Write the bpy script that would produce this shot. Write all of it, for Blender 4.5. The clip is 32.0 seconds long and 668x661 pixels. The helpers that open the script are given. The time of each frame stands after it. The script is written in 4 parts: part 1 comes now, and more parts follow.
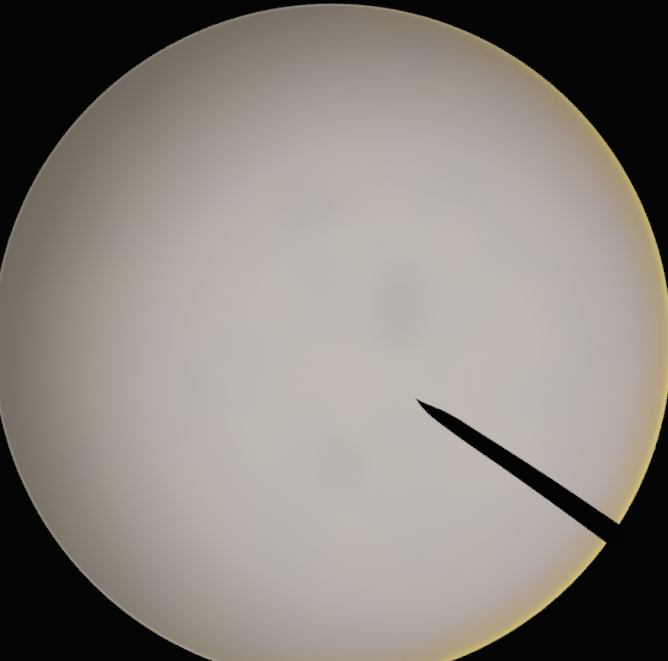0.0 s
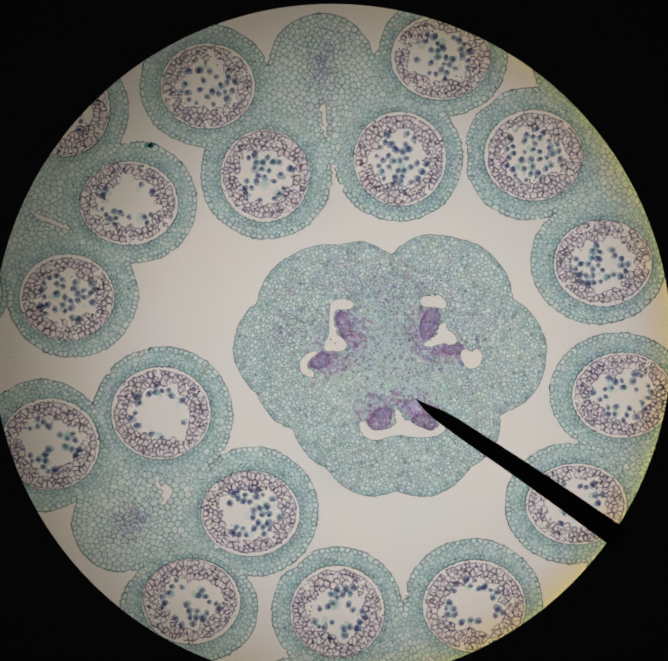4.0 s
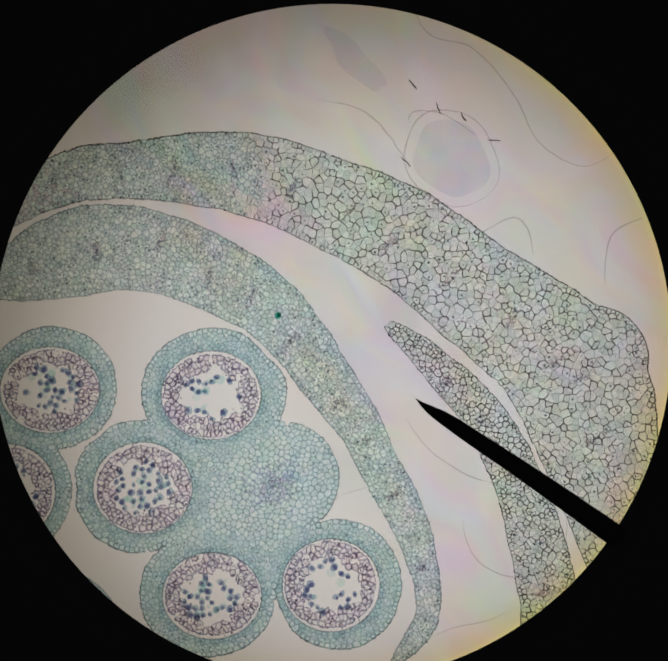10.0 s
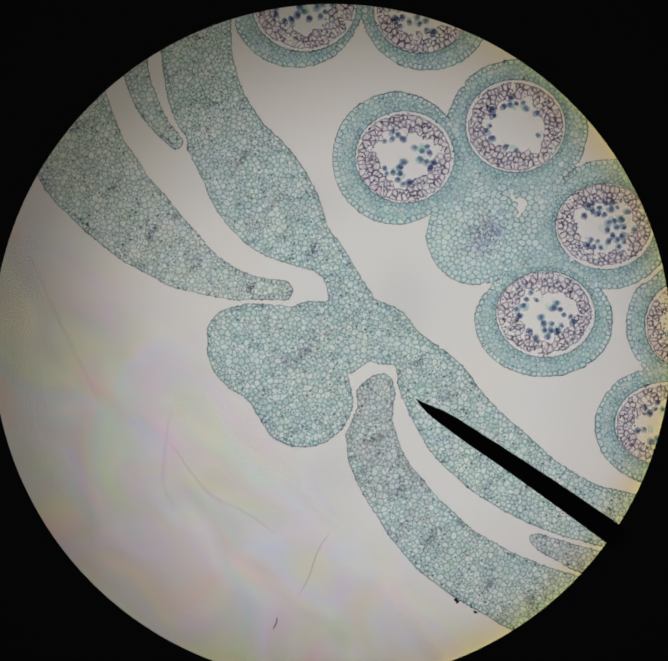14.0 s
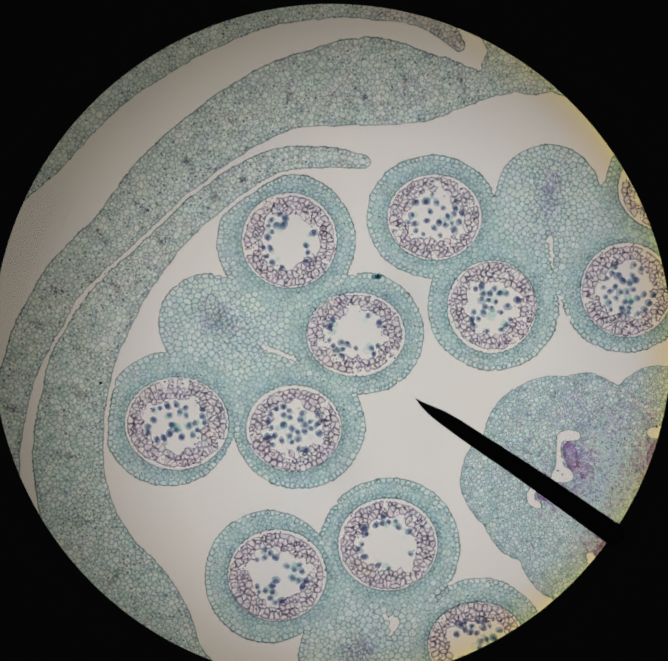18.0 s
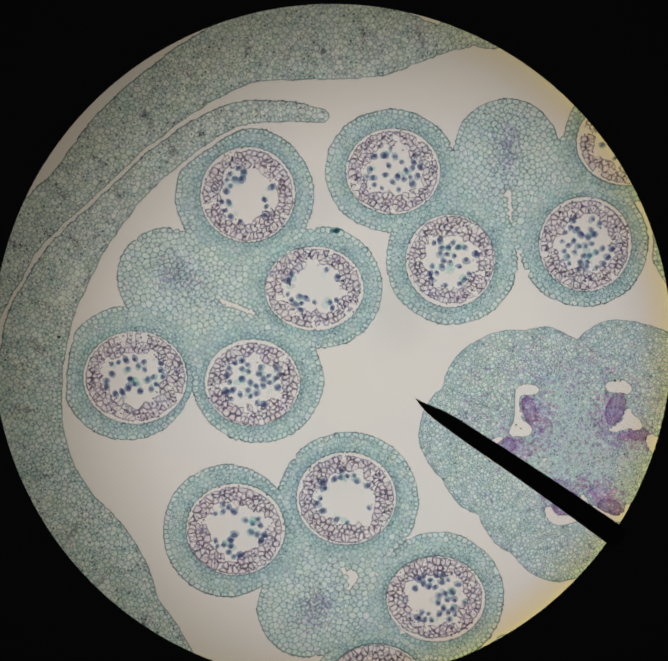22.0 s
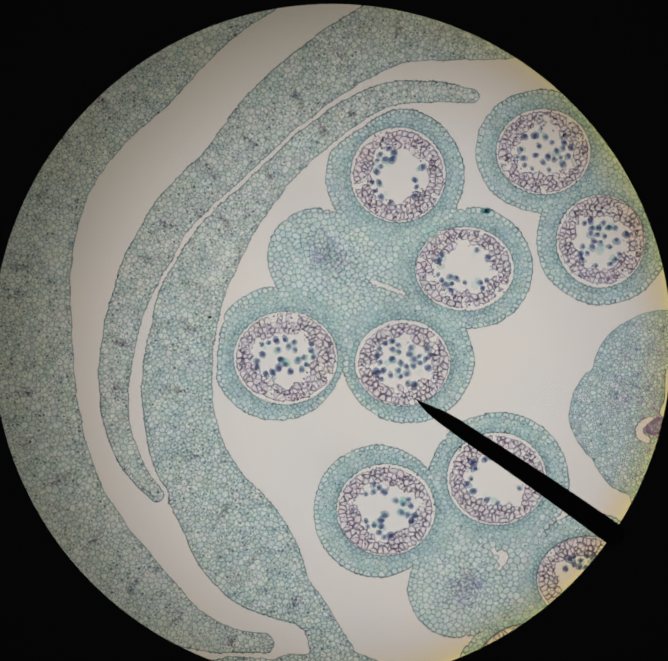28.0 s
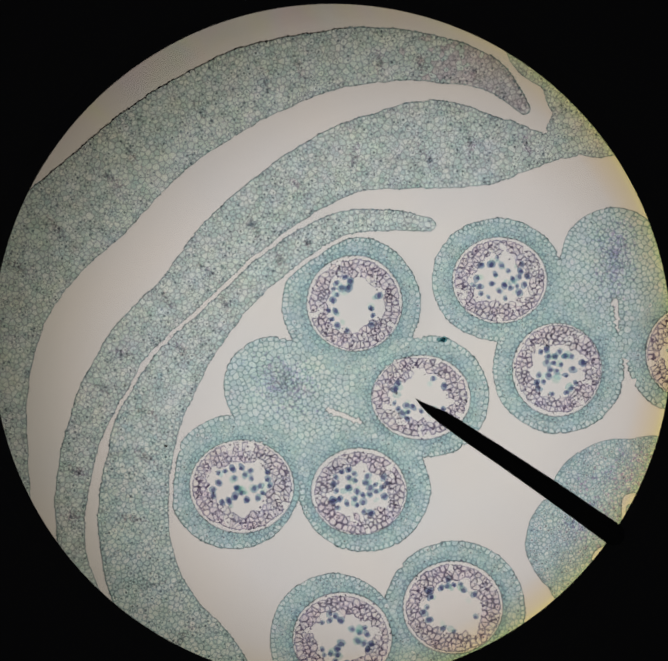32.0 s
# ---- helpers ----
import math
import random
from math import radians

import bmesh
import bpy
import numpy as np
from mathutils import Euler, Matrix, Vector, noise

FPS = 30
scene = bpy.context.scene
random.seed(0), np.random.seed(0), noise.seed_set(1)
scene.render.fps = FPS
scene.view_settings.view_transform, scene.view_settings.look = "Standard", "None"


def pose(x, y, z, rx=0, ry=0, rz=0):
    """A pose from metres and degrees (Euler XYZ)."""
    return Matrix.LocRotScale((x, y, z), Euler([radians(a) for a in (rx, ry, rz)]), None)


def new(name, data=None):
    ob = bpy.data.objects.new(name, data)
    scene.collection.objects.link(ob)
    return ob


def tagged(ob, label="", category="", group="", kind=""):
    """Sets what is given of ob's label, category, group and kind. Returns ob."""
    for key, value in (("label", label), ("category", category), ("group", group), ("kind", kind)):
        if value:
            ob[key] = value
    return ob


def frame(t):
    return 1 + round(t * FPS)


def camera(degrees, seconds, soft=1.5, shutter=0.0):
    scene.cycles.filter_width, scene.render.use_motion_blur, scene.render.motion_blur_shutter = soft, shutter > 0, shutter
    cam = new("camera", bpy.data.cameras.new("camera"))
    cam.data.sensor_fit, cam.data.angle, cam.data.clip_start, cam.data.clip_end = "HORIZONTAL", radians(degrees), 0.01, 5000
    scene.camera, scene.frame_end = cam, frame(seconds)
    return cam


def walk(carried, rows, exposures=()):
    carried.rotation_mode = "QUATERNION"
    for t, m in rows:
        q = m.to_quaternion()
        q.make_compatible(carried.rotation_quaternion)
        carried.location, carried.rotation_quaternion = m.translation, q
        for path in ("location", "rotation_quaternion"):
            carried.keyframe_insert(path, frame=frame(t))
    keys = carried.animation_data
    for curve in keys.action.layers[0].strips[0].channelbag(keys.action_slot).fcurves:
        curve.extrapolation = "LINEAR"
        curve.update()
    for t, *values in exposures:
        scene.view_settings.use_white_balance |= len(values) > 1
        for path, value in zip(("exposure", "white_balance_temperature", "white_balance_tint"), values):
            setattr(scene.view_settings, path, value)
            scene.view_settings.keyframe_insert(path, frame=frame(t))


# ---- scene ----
from mathutils.geometry import delaunay_2d_cdt

# A stained cross-section of a lily flower bud, seen in the eyepiece of a microscope.
# The field of view takes in 4.5 mm of the slide. The place is built at a thousand times life size, as the
# instrument magnifies it: a millimetre of the section is a metre here, a cell of 30 microns is 3 cm.
PX = 4.5 / 1575.0                    # one picture unit at the slide, in metres
EYE = 784 * PX / math.tan(radians(20.0))
U = PX * 1.025                        # one plan unit on the slide, in metres
cam = camera(40.0, 32.0, soft=2.1, shutter=0.06)
walk(cam, [(0.0, pose(0, 0, EYE)), (32.0, pose(0, 0, EYE))],
     exposures=[(0.0, 0.0, 6500, 10), (1.4, 0.0, 6500, 10), (1.9, 0.33, 6100, 10), (2.4, 0.33, 6350, 10), (3.6, 0.33, 6480, 10), (4.2, 0.33, 6700, 10), (7.0, 0.33, 6800, 10), (9.0, 0.33, 6500, 10), (10.5, 0.33, 6500, 10),
                (12.0, 0.33, 6400, 9), (13.0, 0.30, 6250, 8), (14.5, 0.28, 6280, 9), (17.0, 0.33, 6400, 9), (20.0, 0.33, 6430, 10), (22.0, 0.33, 6560, 8), (24.0, 0.33, 6740, 7), (26.0, 0.33, 6650, 8),
                (29.0, 0.33, 6450, 10), (32.0, 0.33, 6450, 10)])

# the slide's way, in plan units: seconds, to the right, upwards
SLIDE = [
    (0.0, 0, 6600), (1.4, 0, 6500), (1.5, 0, 5000), (1.6, 0, 3500), (1.7, 20, 2033), (1.8, 82, 669), (1.9, 6, 335), (2.0, -83, -13),
    (2.2, -77, -12), (3.0, -77, -12), (3.6, -77, -12), (4.0, 0, 0), (4.2, 90, 12), (4.5, 238, 37), (5.5, 305, 38), (6.5, 340, 22),
    (7.0, 354, -68), (7.1, 360, -107), (7.5, 390, -312), (7.8, 421, -500), (8.0, 429, -568), (8.3, 443, -640), (8.5, 447, -686), (8.6, 447, -686),
    (8.8, 174, -725), (9.0, -27, -754), (9.2, -285, -789), (9.3, -532, -822), (9.4, -792, -864), (9.5, -879, -875), (9.8, -881, -850), (10.0, -894, -761),
    (10.2, -920, -588), (10.5, -964, -296), (10.8, -1015, 42), (11.0, -1054, 302), (11.1, -1074, 428), (11.3, -1109, 641), (11.5, -1118, 715), (11.7, -1072, 712),
    (12.0, -334, 828), (12.3, 271, 905), (12.5, 286, 925), (12.8, 302, 845), (13.0, 324, 675), (13.5, 420, 600), (13.8, 811, 662), (14.0, 811, 657),
    (14.5, 868, 280), (15.5, 729, -160), (16.5, 540, -436), (17.0, 535, -404), (17.5, 527, -354), (18.0, 519, -300), (18.5, 514, -268), (19.0, 504, -198),
    (19.5, 502, -192), (20.0, 502, -187), (21.0, 502, -189), (21.5, 425, -200), (22.0, 424, -195), (22.5, 417, -146), (23.0, 415, -137), (23.5, 415, -138),
    (24.0, 420, -173), (24.5, 420, -172), (25.0, 414, -130), (25.5, 496, -119), (26.0, 637, -97), (26.5, 682, -98), (27.5, 746, -130), (28.5, 780, -180),
    (29.0, 787, -227), (29.5, 797, -296), (30.0, 814, -404), (30.5, 676, -418), (31.0, 667, -432), (31.5, 670, -454), (32.0, 668, -444)]

# ---- light: the lamp below the stage, and a faint added fill ----
# weak grey world light, added to lift the black of the field stop
world = bpy.data.worlds.new("faint_fill")
scene.world = world
world.use_nodes = True
world.node_tree.nodes["Background"].inputs["Color"].default_value = (0.03, 0.03, 0.032, 1)
LAMP_Z = -3.0
LAMP_POWER = 1.0

# ---- materials ----


def material(name):
    m = bpy.data.materials.new(name)
    m.use_nodes = True
    m.node_tree.nodes.clear()
    return m, m.node_tree.nodes, m.node_tree.links


def lum(m, value):
    m.diffuse_color = (*value, 1)


def stain(name, pale, deep, patch=70.0, fine=5.0, vary=0.25, per_object=False):
    """A thin layer of stained tissue that filters the light: two tones in soft patches, fine grain, and a tone of its own for each cell."""
    m, n, l = material(name)
    out, clear = n.new("ShaderNodeOutputMaterial"), n.new("ShaderNodeBsdfTransparent")
    place = n.new("ShaderNodeTexCoord")
    a, b = n.new("ShaderNodeTexNoise"), n.new("ShaderNodeTexNoise")
    a.inputs["Scale"].default_value, a.inputs["Detail"].default_value = 1 / (patch * U), 3.0
    b.inputs["Scale"].default_value, b.inputs["Detail"].default_value = 1 / (fine * U), 3.0
    for t in (a, b):
        l.new(place.outputs["Object"], t.inputs["Vector"])
    own = n.new("ShaderNodeObjectInfo" if per_object else "ShaderNodeNewGeometry")
    chance = own.outputs["Random" if per_object else "Random Per Island"]
    s1, s2, s3 = (n.new("ShaderNodeMath") for _ in range(3))
    for s in (s1, s2, s3):
        s.operation = "MULTIPLY_ADD"
    l.new(a.outputs["Fac"], s1.inputs[0])
    s1.inputs[1].default_value, s1.inputs[2].default_value = 0.8, -0.35
    l.new(b.outputs["Fac"], s2.inputs[0])
    s2.inputs[1].default_value = 1.7
    l.new(s1.outputs[0], s2.inputs[2])
    l.new(chance, s3.inputs[0])
    s3.inputs[1].default_value = vary * 4
    l.new(s2.outputs[0], s3.inputs[2])
    shift = n.new("ShaderNodeMath")
    shift.operation, shift.use_clamp = "SUBTRACT", True
    l.new(s3.outputs[0], shift.inputs[0])
    shift.inputs[1].default_value = 0.45 + vary * 2
    mix = n.new("ShaderNodeMix")
    mix.data_type = "RGBA"
    l.new(shift.outputs[0], mix.inputs["Factor"])
    mix.inputs["A"].default_value, mix.inputs["B"].default_value = (*pale, 1), (*deep, 1)
    hue, drift, tone = n.new("ShaderNodeTexNoise"), n.new("ShaderNodeVectorMath"), n.new("ShaderNodeMix")
    hue.inputs["Scale"].default_value, hue.inputs["Detail"].default_value = 1 / (38 * U), 3.0
    l.new(place.outputs["Object"], hue.inputs["Vector"])
    drift.operation = "MULTIPLY_ADD"
    drift.inputs[1].default_value, drift.inputs[2].default_value = (0.22, 0.14, 0.22), (0.89, 0.93, 0.89)
    l.new(hue.outputs["Color"], drift.inputs[0])
    tone.data_type, tone.blend_type = "RGBA", "MULTIPLY"
    tone.inputs["Factor"].default_value = 1.0
    l.new(mix.outputs["Result"], tone.inputs["A"])
    l.new(drift.outputs["Vector"], tone.inputs["B"])
    l.new(tone.outputs["Result"], clear.inputs["Color"])
    l.new(clear.outputs[0], out.inputs["Surface"])
    lum(m, [0.5 * (p + q) for p, q in zip(pale, deep)])
    return m


def dull(name, colour, rough):
    """Blackened metal with a faint uneven sheen."""
    m, n, l = material(name)
    out, skin = n.new("ShaderNodeOutputMaterial"), n.new("ShaderNodeBsdfPrincipled")
    grain = n.new("ShaderNodeTexNoise")
    grain.inputs["Scale"].default_value = 3.6
    ramp = n.new("ShaderNodeMapRange")
    ramp.inputs["To Min"].default_value, ramp.inputs["To Max"].default_value = rough - 0.1, rough + 0.1
    l.new(grain.outputs["Fac"], ramp.inputs["Value"])
    l.new(ramp.outputs["Result"], skin.inputs["Roughness"])
    skin.inputs["Base Color"].default_value = (*colour, 1)
    skin.inputs["Specular IOR Level"].default_value = 0.1
    l.new(skin.outputs[0], out.inputs["Surface"])
    lum(m, colour)
    return m


def glass(name):
    m, n, l = material(name)
    out, g = n.new("ShaderNodeOutputMaterial"), n.new("ShaderNodeBsdfGlass")
    g.inputs["Roughness"].default_value, g.inputs["IOR"].default_value = 0.0, 1.5
    g.inputs["Color"].default_value = (0.99, 1.0, 0.995, 1)
    l.new(g.outputs[0], out.inputs["Surface"])
    lum(m, (0.8, 0.85, 0.85))
    return m


def lamp_glow(name, reach):
    """The frosted lamp glass. Painted into its glow: the view's vignette, bright in the middle and brown outwards, the
    yellow edge fringe, and faint dust shadows.
    """
    m, n, l = material(name)
    out, glow = n.new("ShaderNodeOutputMaterial"), n.new("ShaderNodeEmission")
    place = n.new("ShaderNodeTexCoord")
    unit = n.new("ShaderNodeVectorMath")
    unit.operation = "SCALE"
    unit.inputs["Scale"].default_value = 1 / reach
    l.new(place.outputs["Object"], unit.inputs[0])

    def far(cx, cy, sx=1.0, sy=1.0):
        off, size = n.new("ShaderNodeVectorMath"), n.new("ShaderNodeVectorMath")
        off.operation, size.operation = "MULTIPLY_ADD", "LENGTH"
        off.inputs[1].default_value, off.inputs[2].default_value = (sx, sy, 0), (-cx * sx, -cy * sy, 0)
        l.new(unit.outputs["Vector"], off.inputs[0])
        l.new(off.outputs["Vector"], size.inputs[0])
        return size.outputs["Value"]

    def ramp(source, stops):
        r = n.new("ShaderNodeValToRGB")
        while len(r.color_ramp.elements) < len(stops):
            r.color_ramp.elements.new(0.5)
        for e, (at, colour) in zip(r.color_ramp.elements, stops):
            e.position, e.color = at, (*colour, 1)
        l.new(source, r.inputs["Fac"])
        return r.outputs["Color"]

    def times(a, b):
        x = n.new("ShaderNodeMix")
        x.data_type, x.blend_type = "RGBA", "MULTIPLY"
        x.inputs["Factor"].default_value = 1.0
        l.new(a, x.inputs["A"])
        l.new(b, x.inputs["B"])
        return x.outputs["Result"]

    # the darkening of the view towards its edge, painted into the lamp's colour
    vignette = ramp(far(0.16, -0.135, 0.8, 0.8), [(0.0, (0.535, 0.496, 0.469)), (0.36, (0.525, 0.485, 0.460)), (0.56, (0.470, 0.422, 0.398)),
                                             (0.70, (0.365, 0.320, 0.287)), (0.80, (0.271, 0.237, 0.202)), (0.89, (0.202, 0.174, 0.142)), (1.0, (0.152, 0.129, 0.102))])
    # yellow colour fringe of the optics, painted in on the right-hand side
    edge_fringe = ramp(far(-0.0056, -0.038, 0.95, 0.95), [(0.0, (1, 1, 1)), (0.865, (1, 1, 1)), (0.895, (1.04, 0.98, 0.88)), (0.936, (1.12, 1.01, 0.73)), (0.951, (1.25, 1.14, 0.63)), (0.961, (1.62, 1.50, 0.60))])
    # light caught by the field stop's edge, painted as a thin bright line
    stop_edge_glint = ramp(far(-0.0056, -0.038, 0.95, 0.95), [(0.0, (1, 1, 1)), (0.957, (1, 1, 1)), (0.962, (1.5, 1.55, 1.55))])
    side = n.new("ShaderNodeVectorMath")
    side.operation = "DOT_PRODUCT"
    side.inputs[1].default_value = (0.95, -0.25, 0)
    l.new(unit.outputs["Vector"], side.inputs[0])
    some = n.new("ShaderNodeMapRange")
    some.inputs["From Min"].default_value, some.inputs["From Max"].default_value = -0.25, 0.6
    l.new(side.outputs["Value"], some.inputs["Value"])
    fringe = n.new("ShaderNodeMix")
    fringe.data_type = "RGBA"
    l.new(some.outputs["Result"], fringe.inputs["Factor"])
    l.new(stop_edge_glint, fringe.inputs["A"])
    l.new(edge_fringe, fringe.inputs["B"])
    light = times(vignette, fringe.outputs["Result"])
    # three soft dust shadows, painted as slightly darker blotches
    for cx, cy, sx, sy, deep in ((0.20, 0.07, 9, 6, 0.93), (0.02, -0.40, 10, 9, 0.95), (-0.07, 0.38, 6, 9, 0.965)):
        light = times(light, ramp(far(cx, cy, sx, sy), [(0.0, (deep,) * 3), (0.35, (deep,) * 3), (1.0, (1, 1, 1))]))
    cloud = n.new("ShaderNodeTexNoise")
    cloud.inputs["Scale"].default_value, cloud.inputs["Detail"].default_value = 3.0, 1.0
    l.new(unit.outputs["Vector"], cloud.inputs["Vector"])
    light = times(light, ramp(cloud.outputs["Fac"], [(0.3, (0.95, 0.97, 0.99)), (0.7, (1.0, 0.99, 0.97))]))
    l.new(light, glow.inputs["Color"])
    glow.inputs["Strength"].default_value = LAMP_POWER
    l.new(glow.outputs[0], out.inputs["Surface"])
    return m


BLACK = dull("blackened_brass", (0.04, 0.04, 0.041), 0.7)
NEEDLE = dull("black_lacquer", (0.02, 0.02, 0.02), 0.6)
GLASS = glass("slide_glass")
LOBE = stain("lobe_cells", (0.74, 0.90, 0.905), (0.525, 0.725, 0.76), vary=0.15, fine=4.0)
LOBE_WALL = stain("lobe_walls", (0.53, 0.735, 0.76), (0.32, 0.50, 0.555), vary=0.14)
INNER = stain("inner_layer_cells", (0.63, 0.84, 0.85), (0.45, 0.66, 0.70), vary=0.15)
INNER_WALL = stain("inner_layer_walls", (0.42, 0.61, 0.66), (0.25, 0.41, 0.48), vary=0.1)
PITH = stain("pith_cells", (0.86, 0.975, 0.985), (0.625, 0.805, 0.835), vary=0.15, fine=4.0)
PITH_WALL = stain("pith_walls", (0.47, 0.67, 0.69), (0.26, 0.42, 0.46), vary=0.17)
LEAF = stain("tepal_cells", (0.90, 1.0, 0.98), (0.58, 0.78, 0.78), vary=0.18, fine=4.0)
LEAF_WALL = stain("tepal_walls", (0.55, 0.71, 0.73), (0.31, 0.45, 0.48), vary=0.2)
LEAF_GREY = stain("grey_tepal_cells", (0.88, 0.99, 0.96), (0.58, 0.75, 0.74), vary=0.18, fine=4.0)
LEAF_GREY_WALL = stain("grey_tepal_walls", (0.62, 0.72, 0.73), (0.36, 0.45, 0.48), vary=0.2)
OVARY = stain("ovary_cells", (0.88, 0.98, 0.98), (0.61, 0.79, 0.82), patch=110, vary=0.14)
OVARY_WALL = stain("ovary_walls", (0.56, 0.75, 0.79), (0.34, 0.51, 0.57), patch=110, vary=0.15)
CORE = stain("ovary_core_cells", (0.76, 0.91, 0.93), (0.55, 0.73, 0.79), patch=60, vary=0.08)
CORE_WALL = stain("ovary_core_walls", (0.60, 0.78, 0.82), (0.44, 0.61, 0.68), patch=60, vary=0.08)
TIP = stain("tip_cells", (0.84, 0.87, 0.89), (0.58, 0.60, 0.65), vary=0.16)
TIP_WALL = stain("tip_walls", (0.59, 0.60, 0.65), (0.36, 0.36, 0.42), vary=0.16)
DIM = stain("dim_tip_cells", (0.84, 0.93, 0.93), (0.58, 0.68, 0.71), vary=0.16)
DIM_WALL = stain("dim_tip_walls", (0.56, 0.64, 0.68), (0.34, 0.41, 0.46), vary=0.16)
POOR = stain("poorly_stained_cells", (0.89, 0.955, 0.93), (0.66, 0.75, 0.73), vary=0.14, fine=4.0)
POOR_WALL = stain("poorly_stained_walls", (0.76, 0.83, 0.81), (0.52, 0.60, 0.595), vary=0.15)
RIM = stain("cuticle", (0.48, 0.60, 0.62), (0.24, 0.34, 0.37), vary=0.25)
CRUST = stain("dark_cuticle", (0.12, 0.12, 0.13), (0.03, 0.03, 0.04), vary=0.2)
DARK = stain("tannin_walls", (0.20, 0.17, 0.17), (0.05, 0.045, 0.05), vary=0.15)
NUCLEUS = stain("nuclei", (0.37, 0.39, 0.47), (0.13, 0.13, 0.20), vary=0.3)
SMALL_NUCLEUS = stain("tepal_nuclei", (0.42, 0.49, 0.54), (0.13, 0.17, 0.22), vary=0.3)
VIOLET = stain("vein_nuclei", (0.88, 0.85, 0.94), (0.67, 0.64, 0.78), vary=0.3)
GREY_VEIN = stain("tepal_vein_nuclei", (0.85, 0.81, 0.85), (0.66, 0.62, 0.67), vary=0.3)
TAPETUM = stain("tapetum_cells", (0.985, 0.965, 0.975), (0.84, 0.80, 0.855), patch=30, fine=4.0)
TAPETUM_WALL = stain("tapetum_walls", (0.68, 0.665, 0.76), (0.405, 0.395, 0.515), patch=12, vary=0.25)
TAPETUM_DARK = stain("tapetum_dark_walls", (0.33, 0.285, 0.41), (0.12, 0.10, 0.185), patch=12, vary=0.2)
LINING = stain("locule_lining", (0.9, 0.93, 0.95), (0.6, 0.66, 0.72), patch=12, vary=0.1)
OVULE = stain("ovule_tissue", (0.90, 0.70, 0.90), (0.70, 0.45, 0.72), patch=18)
OVULE_WALL = stain("ovule_walls", (0.76, 0.52, 0.76), (0.50, 0.28, 0.53), patch=18)
LILAC = stain("lilac_cells", (0.95, 0.83, 0.94), (0.84, 0.68, 0.86), vary=0.3)
FLUID = stain("locule_fluid", (0.92, 1.0, 0.97), (0.72, 0.87, 0.86), patch=30, vary=0.3)
GRAIN = stain("pollen_mother_cells", (0.62, 0.73, 0.80), (0.40, 0.49, 0.64), patch=40, vary=0.35, per_object=True)
GRAIN_CORE = stain("pollen_nuclei", (0.42, 0.40, 0.60), (0.17, 0.15, 0.36), patch=15, per_object=True)
SPECK = stain("dirt", (0.10, 0.10, 0.10), (0.03, 0.03, 0.03))
CLOT = stain("teal_clot", (0.24, 0.46, 0.50), (0.12, 0.27, 0.33))
GREEN = stain("green_crystal", (0.10, 0.62, 0.48), (0.04, 0.40, 0.34))
HAZE = stain("dried_bubble", (0.94, 0.95, 0.965), (0.85, 0.865, 0.90), patch=60)
FOLD = stain("mountant_fold", (0.99, 0.985, 0.98), (0.90, 0.895, 0.89), patch=40)
FAINT = stain("mountant_crack", (0.94, 0.94, 0.94), (0.66, 0.65, 0.65), patch=25)

# the same stains for cells that are objects of their own
PIECE = {
    PITH: stain("single_pith_cells", (0.86, 0.975, 0.985), (0.625, 0.805, 0.835), vary=0.15, fine=4.0, per_object=True),
    PITH_WALL: stain("single_pith_walls", (0.47, 0.67, 0.69), (0.26, 0.42, 0.46), vary=0.17, per_object=True),
    POOR: stain("single_poorly_stained_cells", (0.89, 0.955, 0.93), (0.66, 0.75, 0.73), vary=0.14, fine=4.0, per_object=True),
    POOR_WALL: stain("single_poorly_stained_walls", (0.76, 0.83, 0.81), (0.52, 0.60, 0.595), vary=0.15, per_object=True),
    DARK: stain("single_tannin_walls", (0.20, 0.17, 0.17), (0.05, 0.045, 0.05), vary=0.15, per_object=True),
}

# ---- helpers for thin sections ----
rng = np.random.default_rng(11)
TOP, LOW = 4.2, 2.4                  # height of walls and of cell lumens above the glass, in plan units


def part(name, mesh, materials, parent, label=""):
    ob = new(name, mesh)
    for m in materials:
        mesh.materials.append(m)
    ob.parent = parent
    return tagged(ob, label)


def mesh_of(name, verts, faces, slots=None):
    me = bpy.data.meshes.new(name)
    me.from_pydata([tuple(v) for v in verts], [], faces)
    if slots is not None:
        me.polygons.foreach_set("material_index", np.asarray(slots, dtype=np.int32))
    me.update()
    return me


def ellipse(c, r, turn=0.0):
    c, r = np.array(c, float), np.array(r, float)
    k, s = math.cos(radians(turn)), math.sin(radians(turn))

    def d(p):
        q = (p - c) @ np.array([[k, -s], [s, k]])
        a = np.hypot(*(q / r).T) + 1e-9
        b = np.hypot(*(q / r ** 2).T) + 1e-9
        return a * (a - 1) / b
    return d


def blend(shapes, k):
    def d(p):
        out = shapes[0](p)
        for s in shapes[1:]:
            e = s(p)
            h = np.clip(0.5 + 0.5 * (e - out) / k, 0, 1)
            out = e * (1 - h) + out * h - k * h * (1 - h)
        return out
    return d


